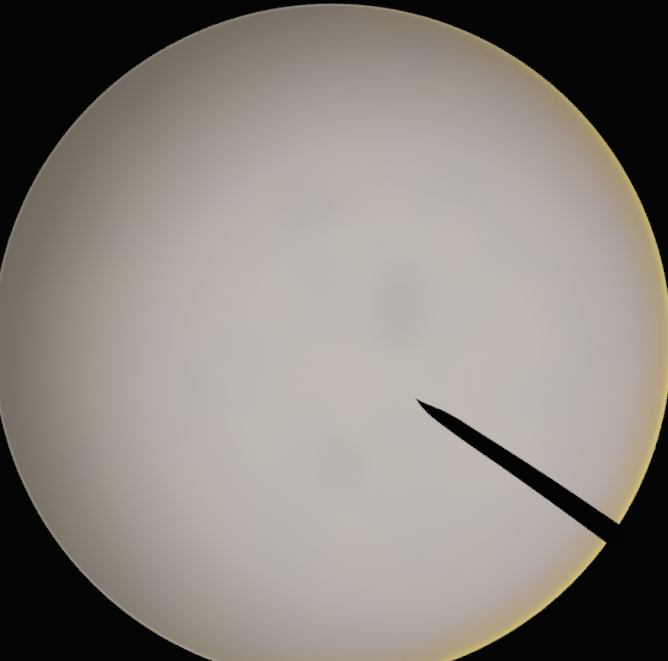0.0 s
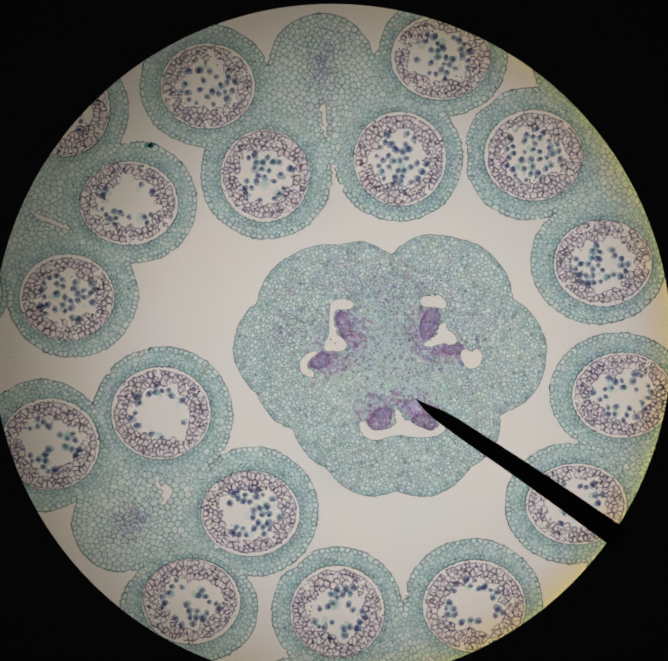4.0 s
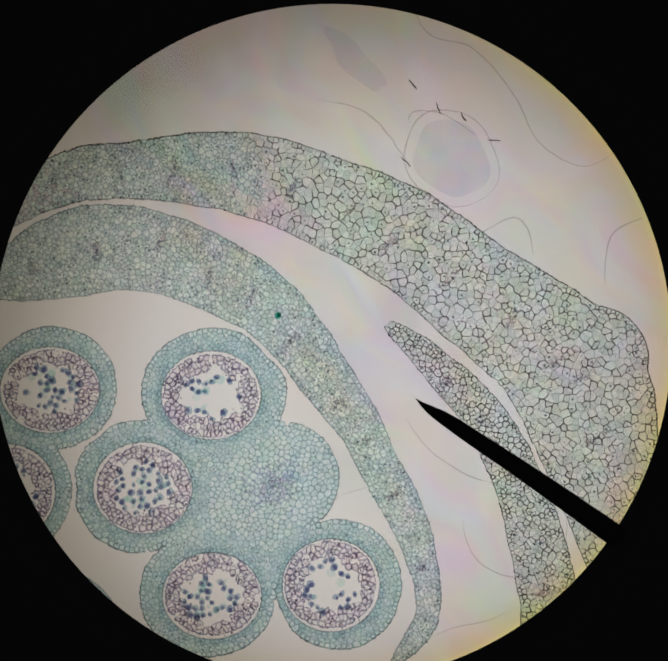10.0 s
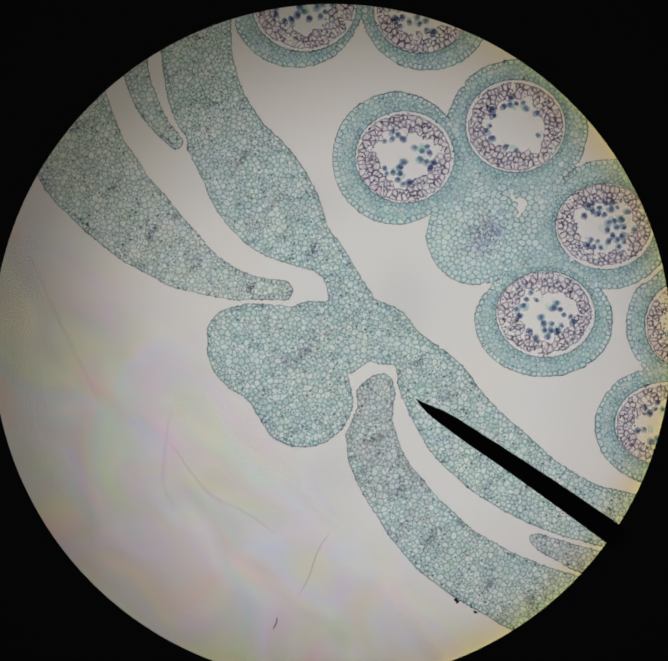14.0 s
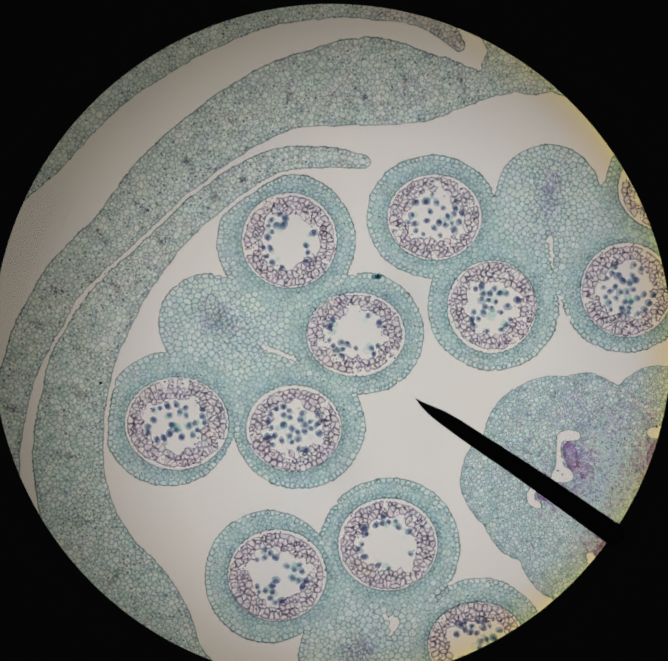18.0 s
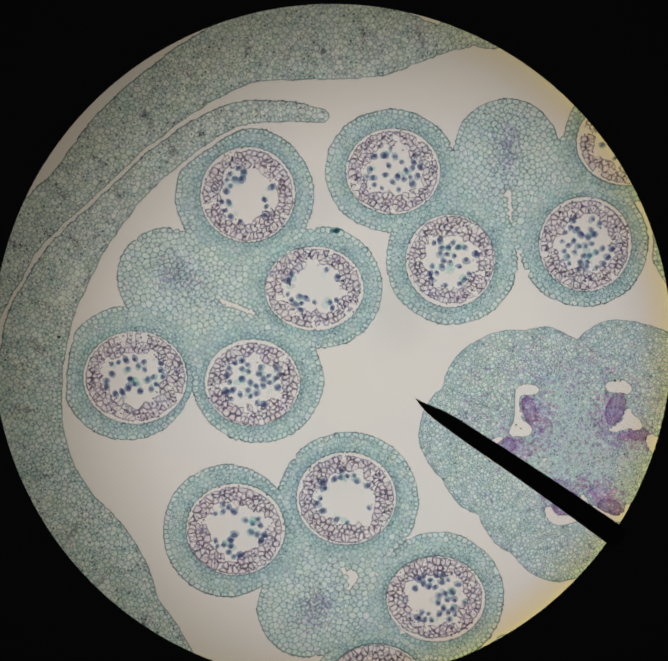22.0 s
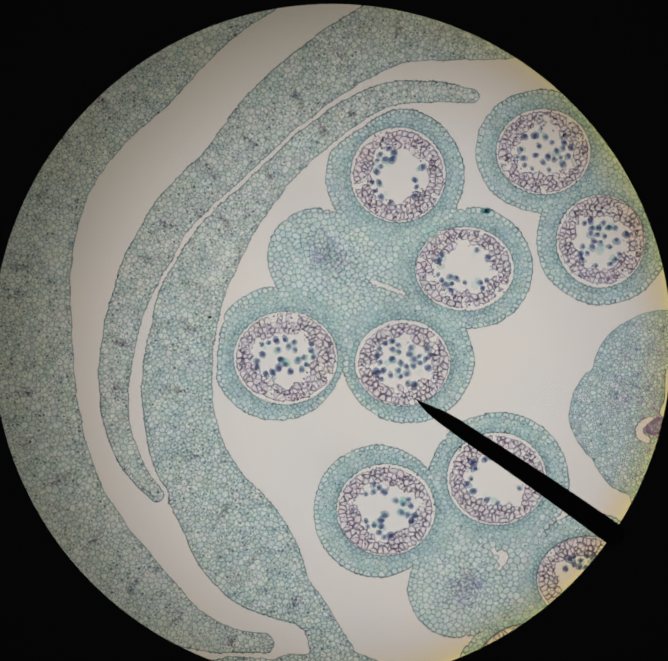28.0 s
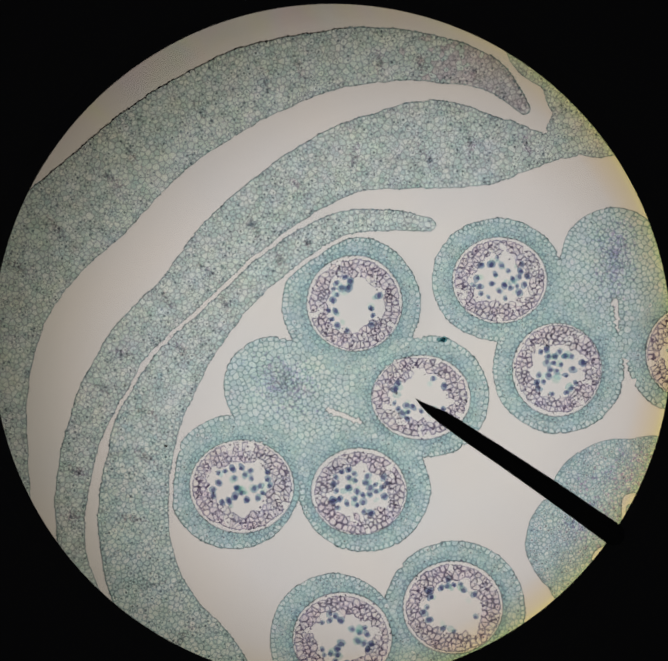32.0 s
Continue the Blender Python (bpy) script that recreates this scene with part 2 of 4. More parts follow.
def band(stations):
    """A strip along stations of (x, y, half width)."""
    q = np.array(stations, float)
    fine = []
    for i in range(len(q) - 1):
        a, b, c, e = q[max(i - 1, 0)], q[i], q[i + 1], q[min(i + 2, len(q) - 1)]
        for t in (0, 0.25, 0.5, 0.75):
            fine.append(0.5 * (2 * b + (c - a) * t + (2 * a - 5 * b + 4 * c - e) * t * t + (3 * b - a - 3 * c + e) * t ** 3))
    fine.append(q[-1])
    fine = np.array(fine)

    reach = fine[:, 2].max() + 60

    def d(p):
        best = np.full(len(p), 1e3)
        px, py = np.ascontiguousarray(p[:, 0]), np.ascontiguousarray(p[:, 1])
        for a, b in zip(fine[:-1], fine[1:]):
            v = b[:2] - a[:2]
            m, far = 0.5 * (a[:2] + b[:2]), reach + 0.5 * np.abs(v).max()
            sel = np.flatnonzero((np.abs(px - m[0]) < far) & (np.abs(py - m[1]) < far))
            if not len(sel):
                continue
            qx, qy = px[sel] - a[0], py[sel] - a[1]
            t = np.clip((qx * v[0] + qy * v[1]) / (v @ v + 1e-9), 0, 1)
            best[sel] = np.minimum(best[sel], np.hypot(qx - t * v[0], qy - t * v[1]) - (a[2] + t * (b[2] - a[2])))
        return best
    return d


def waves(p, size):
    x, y = p[:, 0] / size, p[:, 1] / size
    return (np.sin(x * 1.7 + 1.3 * np.sin(y * 1.1)) + np.sin(y * 1.9 + 1.7 * np.sin(x * 0.8 + 1)) + np.sin((x + y) * 3.1 + np.sin(x * 2.3))) / 3


def rough(shape, big=2.5, small=1.0):
    return lambda p: shape(p) + big * waves(p, 34.0) + small * waves(p + 77, 7.0)


def minus(shape, holes):
    def d(p):
        out = shape(p)
        for h in holes:
            out = np.maximum(out, -h(p))
        return out
    return d


def slope(shape, p):
    e = 0.5
    g = np.stack([shape(p + (e, 0)) - shape(p - (e, 0)), shape(p + (0, e)) - shape(p - (0, e))], 1)
    return g / (np.hypot(*g.T)[:, None] + 1e-9)


def thinned(p, gap, own=None):
    """Of the points, those that keep their distance from the ones before: gap, times a factor of each point's own."""
    kept, near = [], {}
    own = np.ones(len(p)) if own is None else own
    for (x, y), f in zip(p.tolist(), own.tolist()):
        i, j, g = int(x // gap), int(y // gap), (gap * f) ** 2
        if all((x - u) ** 2 + (y - v) ** 2 > g for a in (-1, 0, 1) for b in (-1, 0, 1) for u, v in near.get((i + a, j + b), ())):
            near.setdefault((i, j), []).append((x, y))
            kept.append((x, y))
    return np.array(kept).reshape(-1, 2)


def sprinkle(shape, box, per_area, near=None):
    """Random points, evenly many for each area, in the squares that the shape (or its outline alone) touches."""
    x0, y0, x1, y1 = box
    gx, gy = np.meshgrid(np.arange(x0, x1, 32.0), np.arange(y0, y1, 32.0))
    c = np.stack([gx.ravel() + 16, gy.ravel() + 16], 1)
    d = shape(c)
    c = c[(d < 26) & (d > -26)] if near else c[d < 26]
    k = max(1, int(round(per_area * 1024)))
    return (c[:, None] + rng.uniform(-16, 16, (len(c), k, 2))).reshape(-1, 2)[rng.permutation(len(c) * k)]


def scatter(shape, box, h, depth, grain=None):
    """Uneven cell centres, large and small, deeper than depth within the shape. grain: a direction along which the cells are drawn out."""
    p = sprinkle(shape, box, 3.2 / (h * h))
    p = p[shape(p) < -depth]
    if grain is None:
        return thinned(p, h * 1.05, rng.uniform(0.5, 1.0, len(p)))
    k, s = math.cos(grain), math.sin(grain)
    turn = np.array([[k, -s], [s, k]])
    q = p @ turn * (0.76, 1.3)
    return thinned(q, h * 1.05, rng.uniform(0.5, 1.0, len(p))) / (0.76, 1.3) @ turn.T


def seeds(shape, box, h, skin=None, grain=None):
    """Cell centres: scattered within, and one row that follows the outline."""
    skin = skin or h
    inside = scatter(shape, box, h, skin * 1.0 + 0.1 * h, grain)
    q = sprinkle(shape, box, 3.0 / (skin * skin), near=True)
    e = shape(q)
    q = q[(e < 0.2 * skin) & (e > -skin)]
    for _ in range(2):
        if len(q):
            q = q - slope(shape, q) * (shape(q) + skin * 0.5)[:, None]
    q = thinned(q, skin * 0.72)
    for _ in range(4):
        if len(q) > 3:
            off = q[:, None] - q[None]
            gap = np.hypot(off[..., 0], off[..., 1]) + 1e-6
            push = np.clip(1.05 * skin - gap, 0, None) * (gap > 1e-3)
            q = q + 0.35 * (off * (push / gap)[..., None]).sum(1)
            q = q - slope(shape, q) * (shape(q) + skin * 0.5)[:, None]
    return inside, q


def cells_of(shape, inside, row, skin):
    """Voronoi cells of the centres, cut off at the outline. Yields groups of cells with the same number of corners."""
    near = inside[shape(inside) > -2.2 * skin] if len(inside) else inside
    close = np.concatenate([row, near])
    mirror = close - 2 * slope(shape, close) * shape(close)[:, None]
    mirror = mirror[shape(mirror) > 0]
    own = np.concatenate([inside, row])
    every = np.concatenate([own, mirror])
    lo, hi = every.min(0) - 60, every.max(0) + 60
    every = np.concatenate([every, [(lo[0], lo[1]), (hi[0], lo[1]), (lo[0], hi[1]), (hi[0], hi[1])]])
    vs, _, fs, source, _, _ = delaunay_2d_cdt([Vector(v) for v in every], [], [], 0, 1e-5)
    v = np.array([tuple(q) for q in vs])
    ids = np.array([s[0] if s else -1 for s in source])
    f = np.array(fs)
    a, b, c = v[f[:, 0]], v[f[:, 1]], v[f[:, 2]]
    w = 2 * (a[:, 0] * (b[:, 1] - c[:, 1]) + b[:, 0] * (c[:, 1] - a[:, 1]) + c[:, 0] * (a[:, 1] - b[:, 1]))
    w = np.where(np.abs(w) < 1e-9, 1e-9, w)
    a2, b2, c2 = (a ** 2).sum(1), (b ** 2).sum(1), (c ** 2).sum(1)
    centre = np.stack([(a2 * (b[:, 1] - c[:, 1]) + b2 * (c[:, 1] - a[:, 1]) + c2 * (a[:, 1] - b[:, 1])) / w,
                       (a2 * (c[:, 0] - b[:, 0]) + b2 * (a[:, 0] - c[:, 0]) + c2 * (b[:, 0] - a[:, 0])) / w], 1)
    seed, tri = f.ravel(), np.repeat(np.arange(len(f)), 3)
    keep = (ids[seed] >= 0) & (ids[seed] < len(own))
    seed, tri = seed[keep], tri[keep]
    rel = centre[tri] - v[seed]
    bad = np.hypot(*rel.T) > 6 * skin + 60
    order = np.lexsort((np.arctan2(rel[:, 1], rel[:, 0]), seed))
    seed, tri, bad = seed[order], tri[order], bad[order]
    start = np.flatnonzero(np.r_[True, seed[1:] != seed[:-1]])
    count = np.diff(np.r_[start, len(seed)])
    spoiled = np.add.reduceat(bad.astype(int), start) > 0
    # walls never run quite true
    centre = centre + 0.075 * skin * np.stack([waves(centre * 7.1, 9.0), waves(centre * 6.3 + 50, 9.0)], 1) * 2
    d = shape(centre)
    out = d > -0.28 * skin
    if out.any():
        centre[out] -= slope(shape, centre[out]) * np.minimum(d[out], 40)[:, None]
    for k in range(3, 13):
        pick = start[(count == k) & ~spoiled]
        if len(pick):
            yield centre[tri[pick[:, None] + np.arange(k)]]


def tissue(name, parent, origin, shape, box, h, mats, wall, skin=None, kinds=None, dark=None, extra=None, drop=None, given=None, crisp=None, pale=None, single=None, bulge=3.4, label=""):
    """A layer of cells as one relief: raised walls, lower lumens, a skirt at the outline.
    mats: three lumens, three walls, the outline, dark walls. single: which cells are pieces of their own. Returns the cell centres."""
    skin = skin or h
    inside, row = given if given is not None else seeds(shape, box, h, skin)
    if extra is not None:
        inside = extra(inside)
    verts, faces, slots, mids, base, pieces = [], [], [], [], 0, []
    for o in cells_of(shape, inside, row, skin):
        if drop is not None:
            o = o[~drop(o.mean(1))]
            if not len(o):
                continue
        m, k = o.shape[:2]
        c = o.mean(1, keepdims=True)
        size = np.hypot(*(o - c).transpose(2, 0, 1)).mean(1)
        kind = kinds(c[:, 0]) if kinds else np.zeros(m, int)
        edge = 0.5 * (o + np.roll(o, -1, 1))
        out = (shape(edge.reshape(-1, 2)) > -0.30 * skin).reshape(m, k)
        black = dark(edge.reshape(-1, 2)).reshape(m, k) if dark else np.zeros((m, k), bool)
        black &= (shape(edge.reshape(-1, 2)) < -0.36 * skin).reshape(m, k)
        soft = pale(edge.reshape(-1, 2)).reshape(m, k) if pale else np.zeros((m, k), bool)
        w = wall(c[:, 0]) * rng.uniform(0.7, 1.35, m) * np.where(out.any(1), np.where(soft.any(1) | (crisp is None), 1.7, 1.5), np.where(black.any(1), 1.3, 1.0))
        f = np.clip(1 - w / size, 0.25, 0.93)[:, None, None]
        i = c + (o - c) * f
        nxt = np.roll(i, -1, 1)
        r = np.empty((m, 2 * k, 2))
        cut = (0.28 - 0.1 * crisp(c[:, 0]) if crisp else np.full(m, 0.28))[:, None, None]
        r[:, 0::2], r[:, 1::2] = (1 - cut) * i + cut * nxt, cut * i + (1 - cut) * nxt
        z1, z2 = np.full((m, k, 1), TOP), np.full((m, 2 * k, 1), LOW)
        z2 = z2 * rng.uniform(0.85, 1.2, (m, 1, 1))
        low = np.concatenate([o, np.zeros((m, k, 1))], 2)
        swell = edge.copy()
        if out.any():
            swell[out] += slope(shape, edge[out]) * rng.uniform(0.2, bulge, (int(out.sum()), 1))
        block = np.concatenate([np.concatenate([o, z1], 2), np.concatenate([r, z2], 2), low, np.concatenate([swell, z1], 2)], 1)
        alone = single(c[:, 0]) & ~out.any(1) if single else np.zeros(m, bool)
        verts.append(block[~alone].reshape(-1, 3))
        n, joined = 5 * k, 0
        for j in range(m):
            if alone[j]:
                ring = [(e, (e + 1) % k) for e in range(k)]
                tone = 3 + int(kind[j])
                pieces.append((block[j, :3 * k], [(e, g, k + 2 * e + 1, k + 2 * e) for e, g in ring] + [(g, k + (2 * e + 2) % (2 * k), k + 2 * e + 1) for e, g in ring] + [tuple(range(k, 3 * k))],
                               [7 if black[j, e] else tone for e, g in ring] + [7 if black[j, e] and black[j, g] else tone for e, g in ring] + [int(kind[j])]))
                continue
            s = base + joined * n
            joined += 1
            for e in range(k):
                g = (e + 1) % k
                slot = 6 if out[j, e] else 7 if black[j, e] else 3 + int(kind[j])
                faces.append((s + e, s + 4 * k + e, s + g, s + k + 2 * e + 1, s + k + 2 * e) if out[j, e] else (s + e, s + g, s + k + 2 * e + 1, s + k + 2 * e))
                slots.append(slot)
                faces.append((s + g, s + k + (2 * e + 2) % (2 * k), s + k + 2 * e + 1))
                slots.append(7 if slot == 7 and black[j, g] else 3 + int(kind[j]))
                if out[j, e] and soft[j, e]:
                    slots[-2] = 8
                if out[j, e]:
                    faces.append((s + e, s + 3 * k + e, s + 3 * k + g, s + g, s + 4 * k + e))
                    slots.append(8 if soft[j, e] else 6)
            faces.append(tuple(range(s + k, s + 3 * k)))
            slots.append(int(kind[j]))
        base += joined * n
        mids.append(c[:, 0])
    v = np.concatenate(verts)
    v[:, :2] -= origin
    ob = part(name, mesh_of(name, v * U, faces, slots), mats, parent, label)
    tagged(ob, kind="stuff")
    for v, f, slot in pieces:
        v = v - (origin[0], origin[1], 0)
        part("cell", mesh_of("cell", v * U, f, slot), [PIECE.get(q, q) for q in mats], ob)
    return np.concatenate(mids), ob


def dots(name, parent, origin, centres, sizes, mat, label="", height=TOP, squash=None):
    """Small domes, each its own island, in one mesh."""
    k = 7
    ang = np.arange(k) * 2 * np.pi / k
    n = len(centres)
    turn = rng.uniform(0, 6.3, (n, 1))
    asp = rng.uniform(0.65, 1.0, (n, 1)) if squash is None else np.full((n, 1), squash)
    lx, ly = np.cos(ang)[None] * sizes[:, None], np.sin(ang)[None] * sizes[:, None] * asp
    x, y = lx * np.cos(turn) - ly * np.sin(turn), lx * np.sin(turn) + ly * np.cos(turn)
    ring = np.stack([x, y, np.full_like(x, height)], 2)
    top = np.stack([x * 0.6, y * 0.6, np.full_like(x, height) + (sizes * 0.5)[:, None]], 2)
    both = np.concatenate([ring, top], 1)
    both[:, :, :2] += (centres - origin)[:, None]
    faces = []
    for i in range(n):
        s = i * 2 * k
        faces += [(s + a, s + (a + 1) % k, s + k + (a + 1) % k, s + k + a) for a in range(k)] + [tuple(range(s + k, s + 2 * k))]
    ob = part(name, mesh_of(name, both.reshape(-1, 3) * U, faces), [mat], parent, label)
    tagged(ob, kind="stuff")
    return ob


def ring_mesh(name, c, r, turn, inner, outer, origin, steps=72, wobble=0.0):
    """A raised ring between two scaled ellipses."""
    verts, faces = [], []
    k, s = math.cos(radians(turn)), math.sin(radians(turn))
    for i in range(steps):
        t = 2 * math.pi * i / steps
        for f, z in ((inner, 0.0), (inner + (outer - inner) * 0.3, TOP + 0.8), (inner + (outer - inner) * 0.7, TOP + 0.8), (outer, TOP)):
            f += wobble * math.sin(9 * t + 3 * math.sin(4 * t))
            x, y = r[0] * f * math.cos(t), r[1] * f * math.sin(t)
            verts.append(((c[0] + x * k - y * s - origin[0]) * U, (c[1] + x * s + y * k - origin[1]) * U, z * U))
    for i in range(steps):
        a, b = 4 * i, 4 * ((i + 1) % steps)
        faces += [(a + q, b + q, b + q + 1, a + q + 1) for q in range(3)]
    return mesh_of(name, verts, faces)


def grain_mesh(name, seed):
    """A pollen mother cell: a rounded, slightly angular body with a nucleus inside."""
    r = np.random.default_rng(seed)
    verts, faces, slots = [], [], []
    for slot, (size, z0, z1, n) in enumerate(((9.0, 0.6, 4.4, 14), (5.6, 4.6, 6.4, 10))):
        off = r.uniform(-2.4, 2.4, 2) * slot
        shape = 1 + 0.10 * np.sin(np.arange(n) * 2 * np.pi / n * 2 + r.uniform(0, 6)) + r.uniform(-0.12 - 0.1 * slot, 0.12 + 0.1 * slot, n)
        s = len(verts)
        for f, z in ((1.0, z0), (0.85, z0 + 0.6 * (z1 - z0)), (0.45, z1)):
            for i in range(n):
                t = 2 * math.pi * i / n
                verts.append((U * (off[0] + size * f * shape[i] * math.cos(t)), U * (off[1] + size * f * shape[i] * math.sin(t)), U * z))
        for q in (0, 1):
            faces += [(s + q * n + i, s + q * n + (i + 1) % n, s + q * n + n + (i + 1) % n, s + q * n + n + i) for i in range(n)]
        faces.append(tuple(range(s + 2 * n, s + 3 * n)))
        slots += [slot] * (2 * n + 1)
    me = mesh_of(name, verts, faces, slots)
    me.materials.append(GRAIN)
    me.materials.append(GRAIN_CORE)
    return me


MOVERS = []                          # (thing, its place on the slide)


def thing(name, at, label, category, group=""):
    ob = new(name)
    ob.empty_display_size = 0.25
    ob.location = (at[0] * U, at[1] * U, 0)
    MOVERS.append((ob, at))
    return tagged(ob, label, category, group)


# ---- the microscope: eyepiece tube, field stop, pointer, lamp ----


def lathe(name, profile, steps=200):
    """A turned part: a closed profile of (radius, height) round the vertical axis."""
    verts, faces, n = [], [], len(profile)
    for i in range(steps):
        t = 2 * math.pi * i / steps
        verts += [(r * math.cos(t), r * math.sin(t), z) for r, z in profile]
    for i in range(steps):
        a, b = i * n, (i + 1) % steps * n
        faces += [(a + q, b + q, b + (q + 1) % n, a + (q + 1) % n) for q in range(n)]
    me = mesh_of(name, verts, faces)
    return me


STOP_Z = 0.30
K = (EYE - STOP_Z) / EYE


def in_stop(x, y):
    return (x - 784) * PX * K, (775.5 - y) * PX * K


stop_x, stop_y = in_stop(779.6, 805.3)
eyepiece = tagged(new("eyepiece"), "black metal eyepiece tube with a round field stop", "eyepiece", kind="structure")
eyepiece.location = (stop_x, stop_y, STOP_Z)
hole = 796.3 * PX * K
part("field_stop", lathe("field_stop", [(hole, 0.0), (hole + 0.10, 0.05), (3.75, 0.075), (3.75, -0.10), (hole + 0.075, -0.075)]), [BLACK], eyepiece,
     "thin black ring that bounds the view")
part("tube", lathe("tube", [(3.62, 0.075), (3.62, 0.55), (4.0, 0.55), (4.0, -0.15), (3.75, -0.15)]), [BLACK], eyepiece)

pointer = tagged(new("pointer"), "black tapering pointer needle in the eyepiece", "pointer")
pointer.location = (*in_stop(1438, 1252), STOP_Z)


def needle(name, first, last):
    # stations along the needle from the tip: picture place of its axis, half width
    line = [(976, 935, 0.4), (990, 948, 5), (1010, 962, 10.5), (1035, 977, 15), (1069, 999, 17.5), (1108.5, 1026, 18.7), (1198.5, 1085.5, 20.8), (1299, 1154, 23.3), (1438, 1252, 26.5), (1530, 1318, 28)]
    cx, cy = in_stop(1438, 1252)
    line = line[first:last]
    verts, faces, n = [], [], 10
    for i, (x, y, w) in enumerate(line):
        a, b = line[max(i - 1, 0)], line[min(i + 1, len(line) - 1)]
        dx, dy = b[0] - a[0], b[1] - a[1]
        s = math.hypot(dx, dy)
        nx, ny = -dy / s, dx / s
        for j in range(n):
            t = 2 * math.pi * j / n
            px, py = in_stop(x + nx * w * math.cos(t), y + ny * w * math.cos(t))
            verts.append((px - cx, py - cy, w * 0.45 * PX * math.sin(t)))
    for i in range(len(line) - 1):
        faces += [(i * n + j, i * n + (j + 1) % n, (i + 1) * n + (j + 1) % n, (i + 1) * n + j) for j in range(n)]
    faces += [tuple(range(n)), tuple(range((len(line) - 1) * n, len(line) * n))]
    return mesh_of(name, verts, faces)


part("shaft", needle("shaft", 3, 10), [NEEDLE], pointer)
part("tip", needle("tip", 0, 4), [NEEDLE], pointer, "fine ground point")

REACH = 784 * PX * (EYE - LAMP_Z) / EYE
lamp = tagged(new("microscope_lamp"), "round frosted lamp glass glowing warm white below the slide", "lamp")
lamp.location = (0, 0, LAMP_Z)
part("lamp_glass", lathe("lamp_glass", [(0.002, 0.0), (REACH * 1.10, 0.0), (REACH * 1.12, -0.075), (REACH * 1.12, -0.5), (0.002, -0.5)]), [lamp_glow("lamp_glass", REACH)], lamp,
     "frosted glass with the view's vignette and edge fringe painted into its glow")
part("lamp_housing", lathe("lamp_housing", [(REACH * 1.13, 0.12), (REACH * 1.35, 0.12), (REACH * 1.35, -1.5), (0.002, -1.5), (0.002, -1.1), (REACH * 1.13, -1.1)]), [BLACK], lamp)

# ---- the glass slide ----
slide = thing("microscope_slide", (300, -1400), "clear glass microscope slide carrying the stained section", "slide")


def slide_mesh():
    # the lower edge is ground and slants a little
    ring = [(-3000, 2700), (3300, 2700), (3300, -4126), (3240, -4138), (-2940, -5374), (-3000, -5386)]
    ox, oy = 300, -1400
    verts, faces, n = [], [], len(ring)
    for grow, z in ((0.0, 0.0), (6.0, -8.0), (6.0, -82.0), (0.0, -90.0)):
        for x, y in ring:
            verts.append(((x + math.copysign(grow, x) - ox) * U, (y + math.copysign(grow, y) - oy) * U, z * U))
    for q in range(3):
        faces += [(q * n + i, q * n + n + i, q * n + n + (i + 1) % n, q * n + (i + 1) % n) for i in range(n)]
    faces += [tuple(range(n)), tuple(range(4 * n - 1, 3 * n - 1, -1))]
    me = mesh_of("glass_plate", verts, faces)
    bm = bmesh.new()
    bm.from_mesh(me)
    bmesh.ops.recalc_face_normals(bm, faces=bm.faces)
    bm.to_mesh(me)
    bm.free()
    return me


part("glass_plate", slide_mesh(), [GLASS], slide)

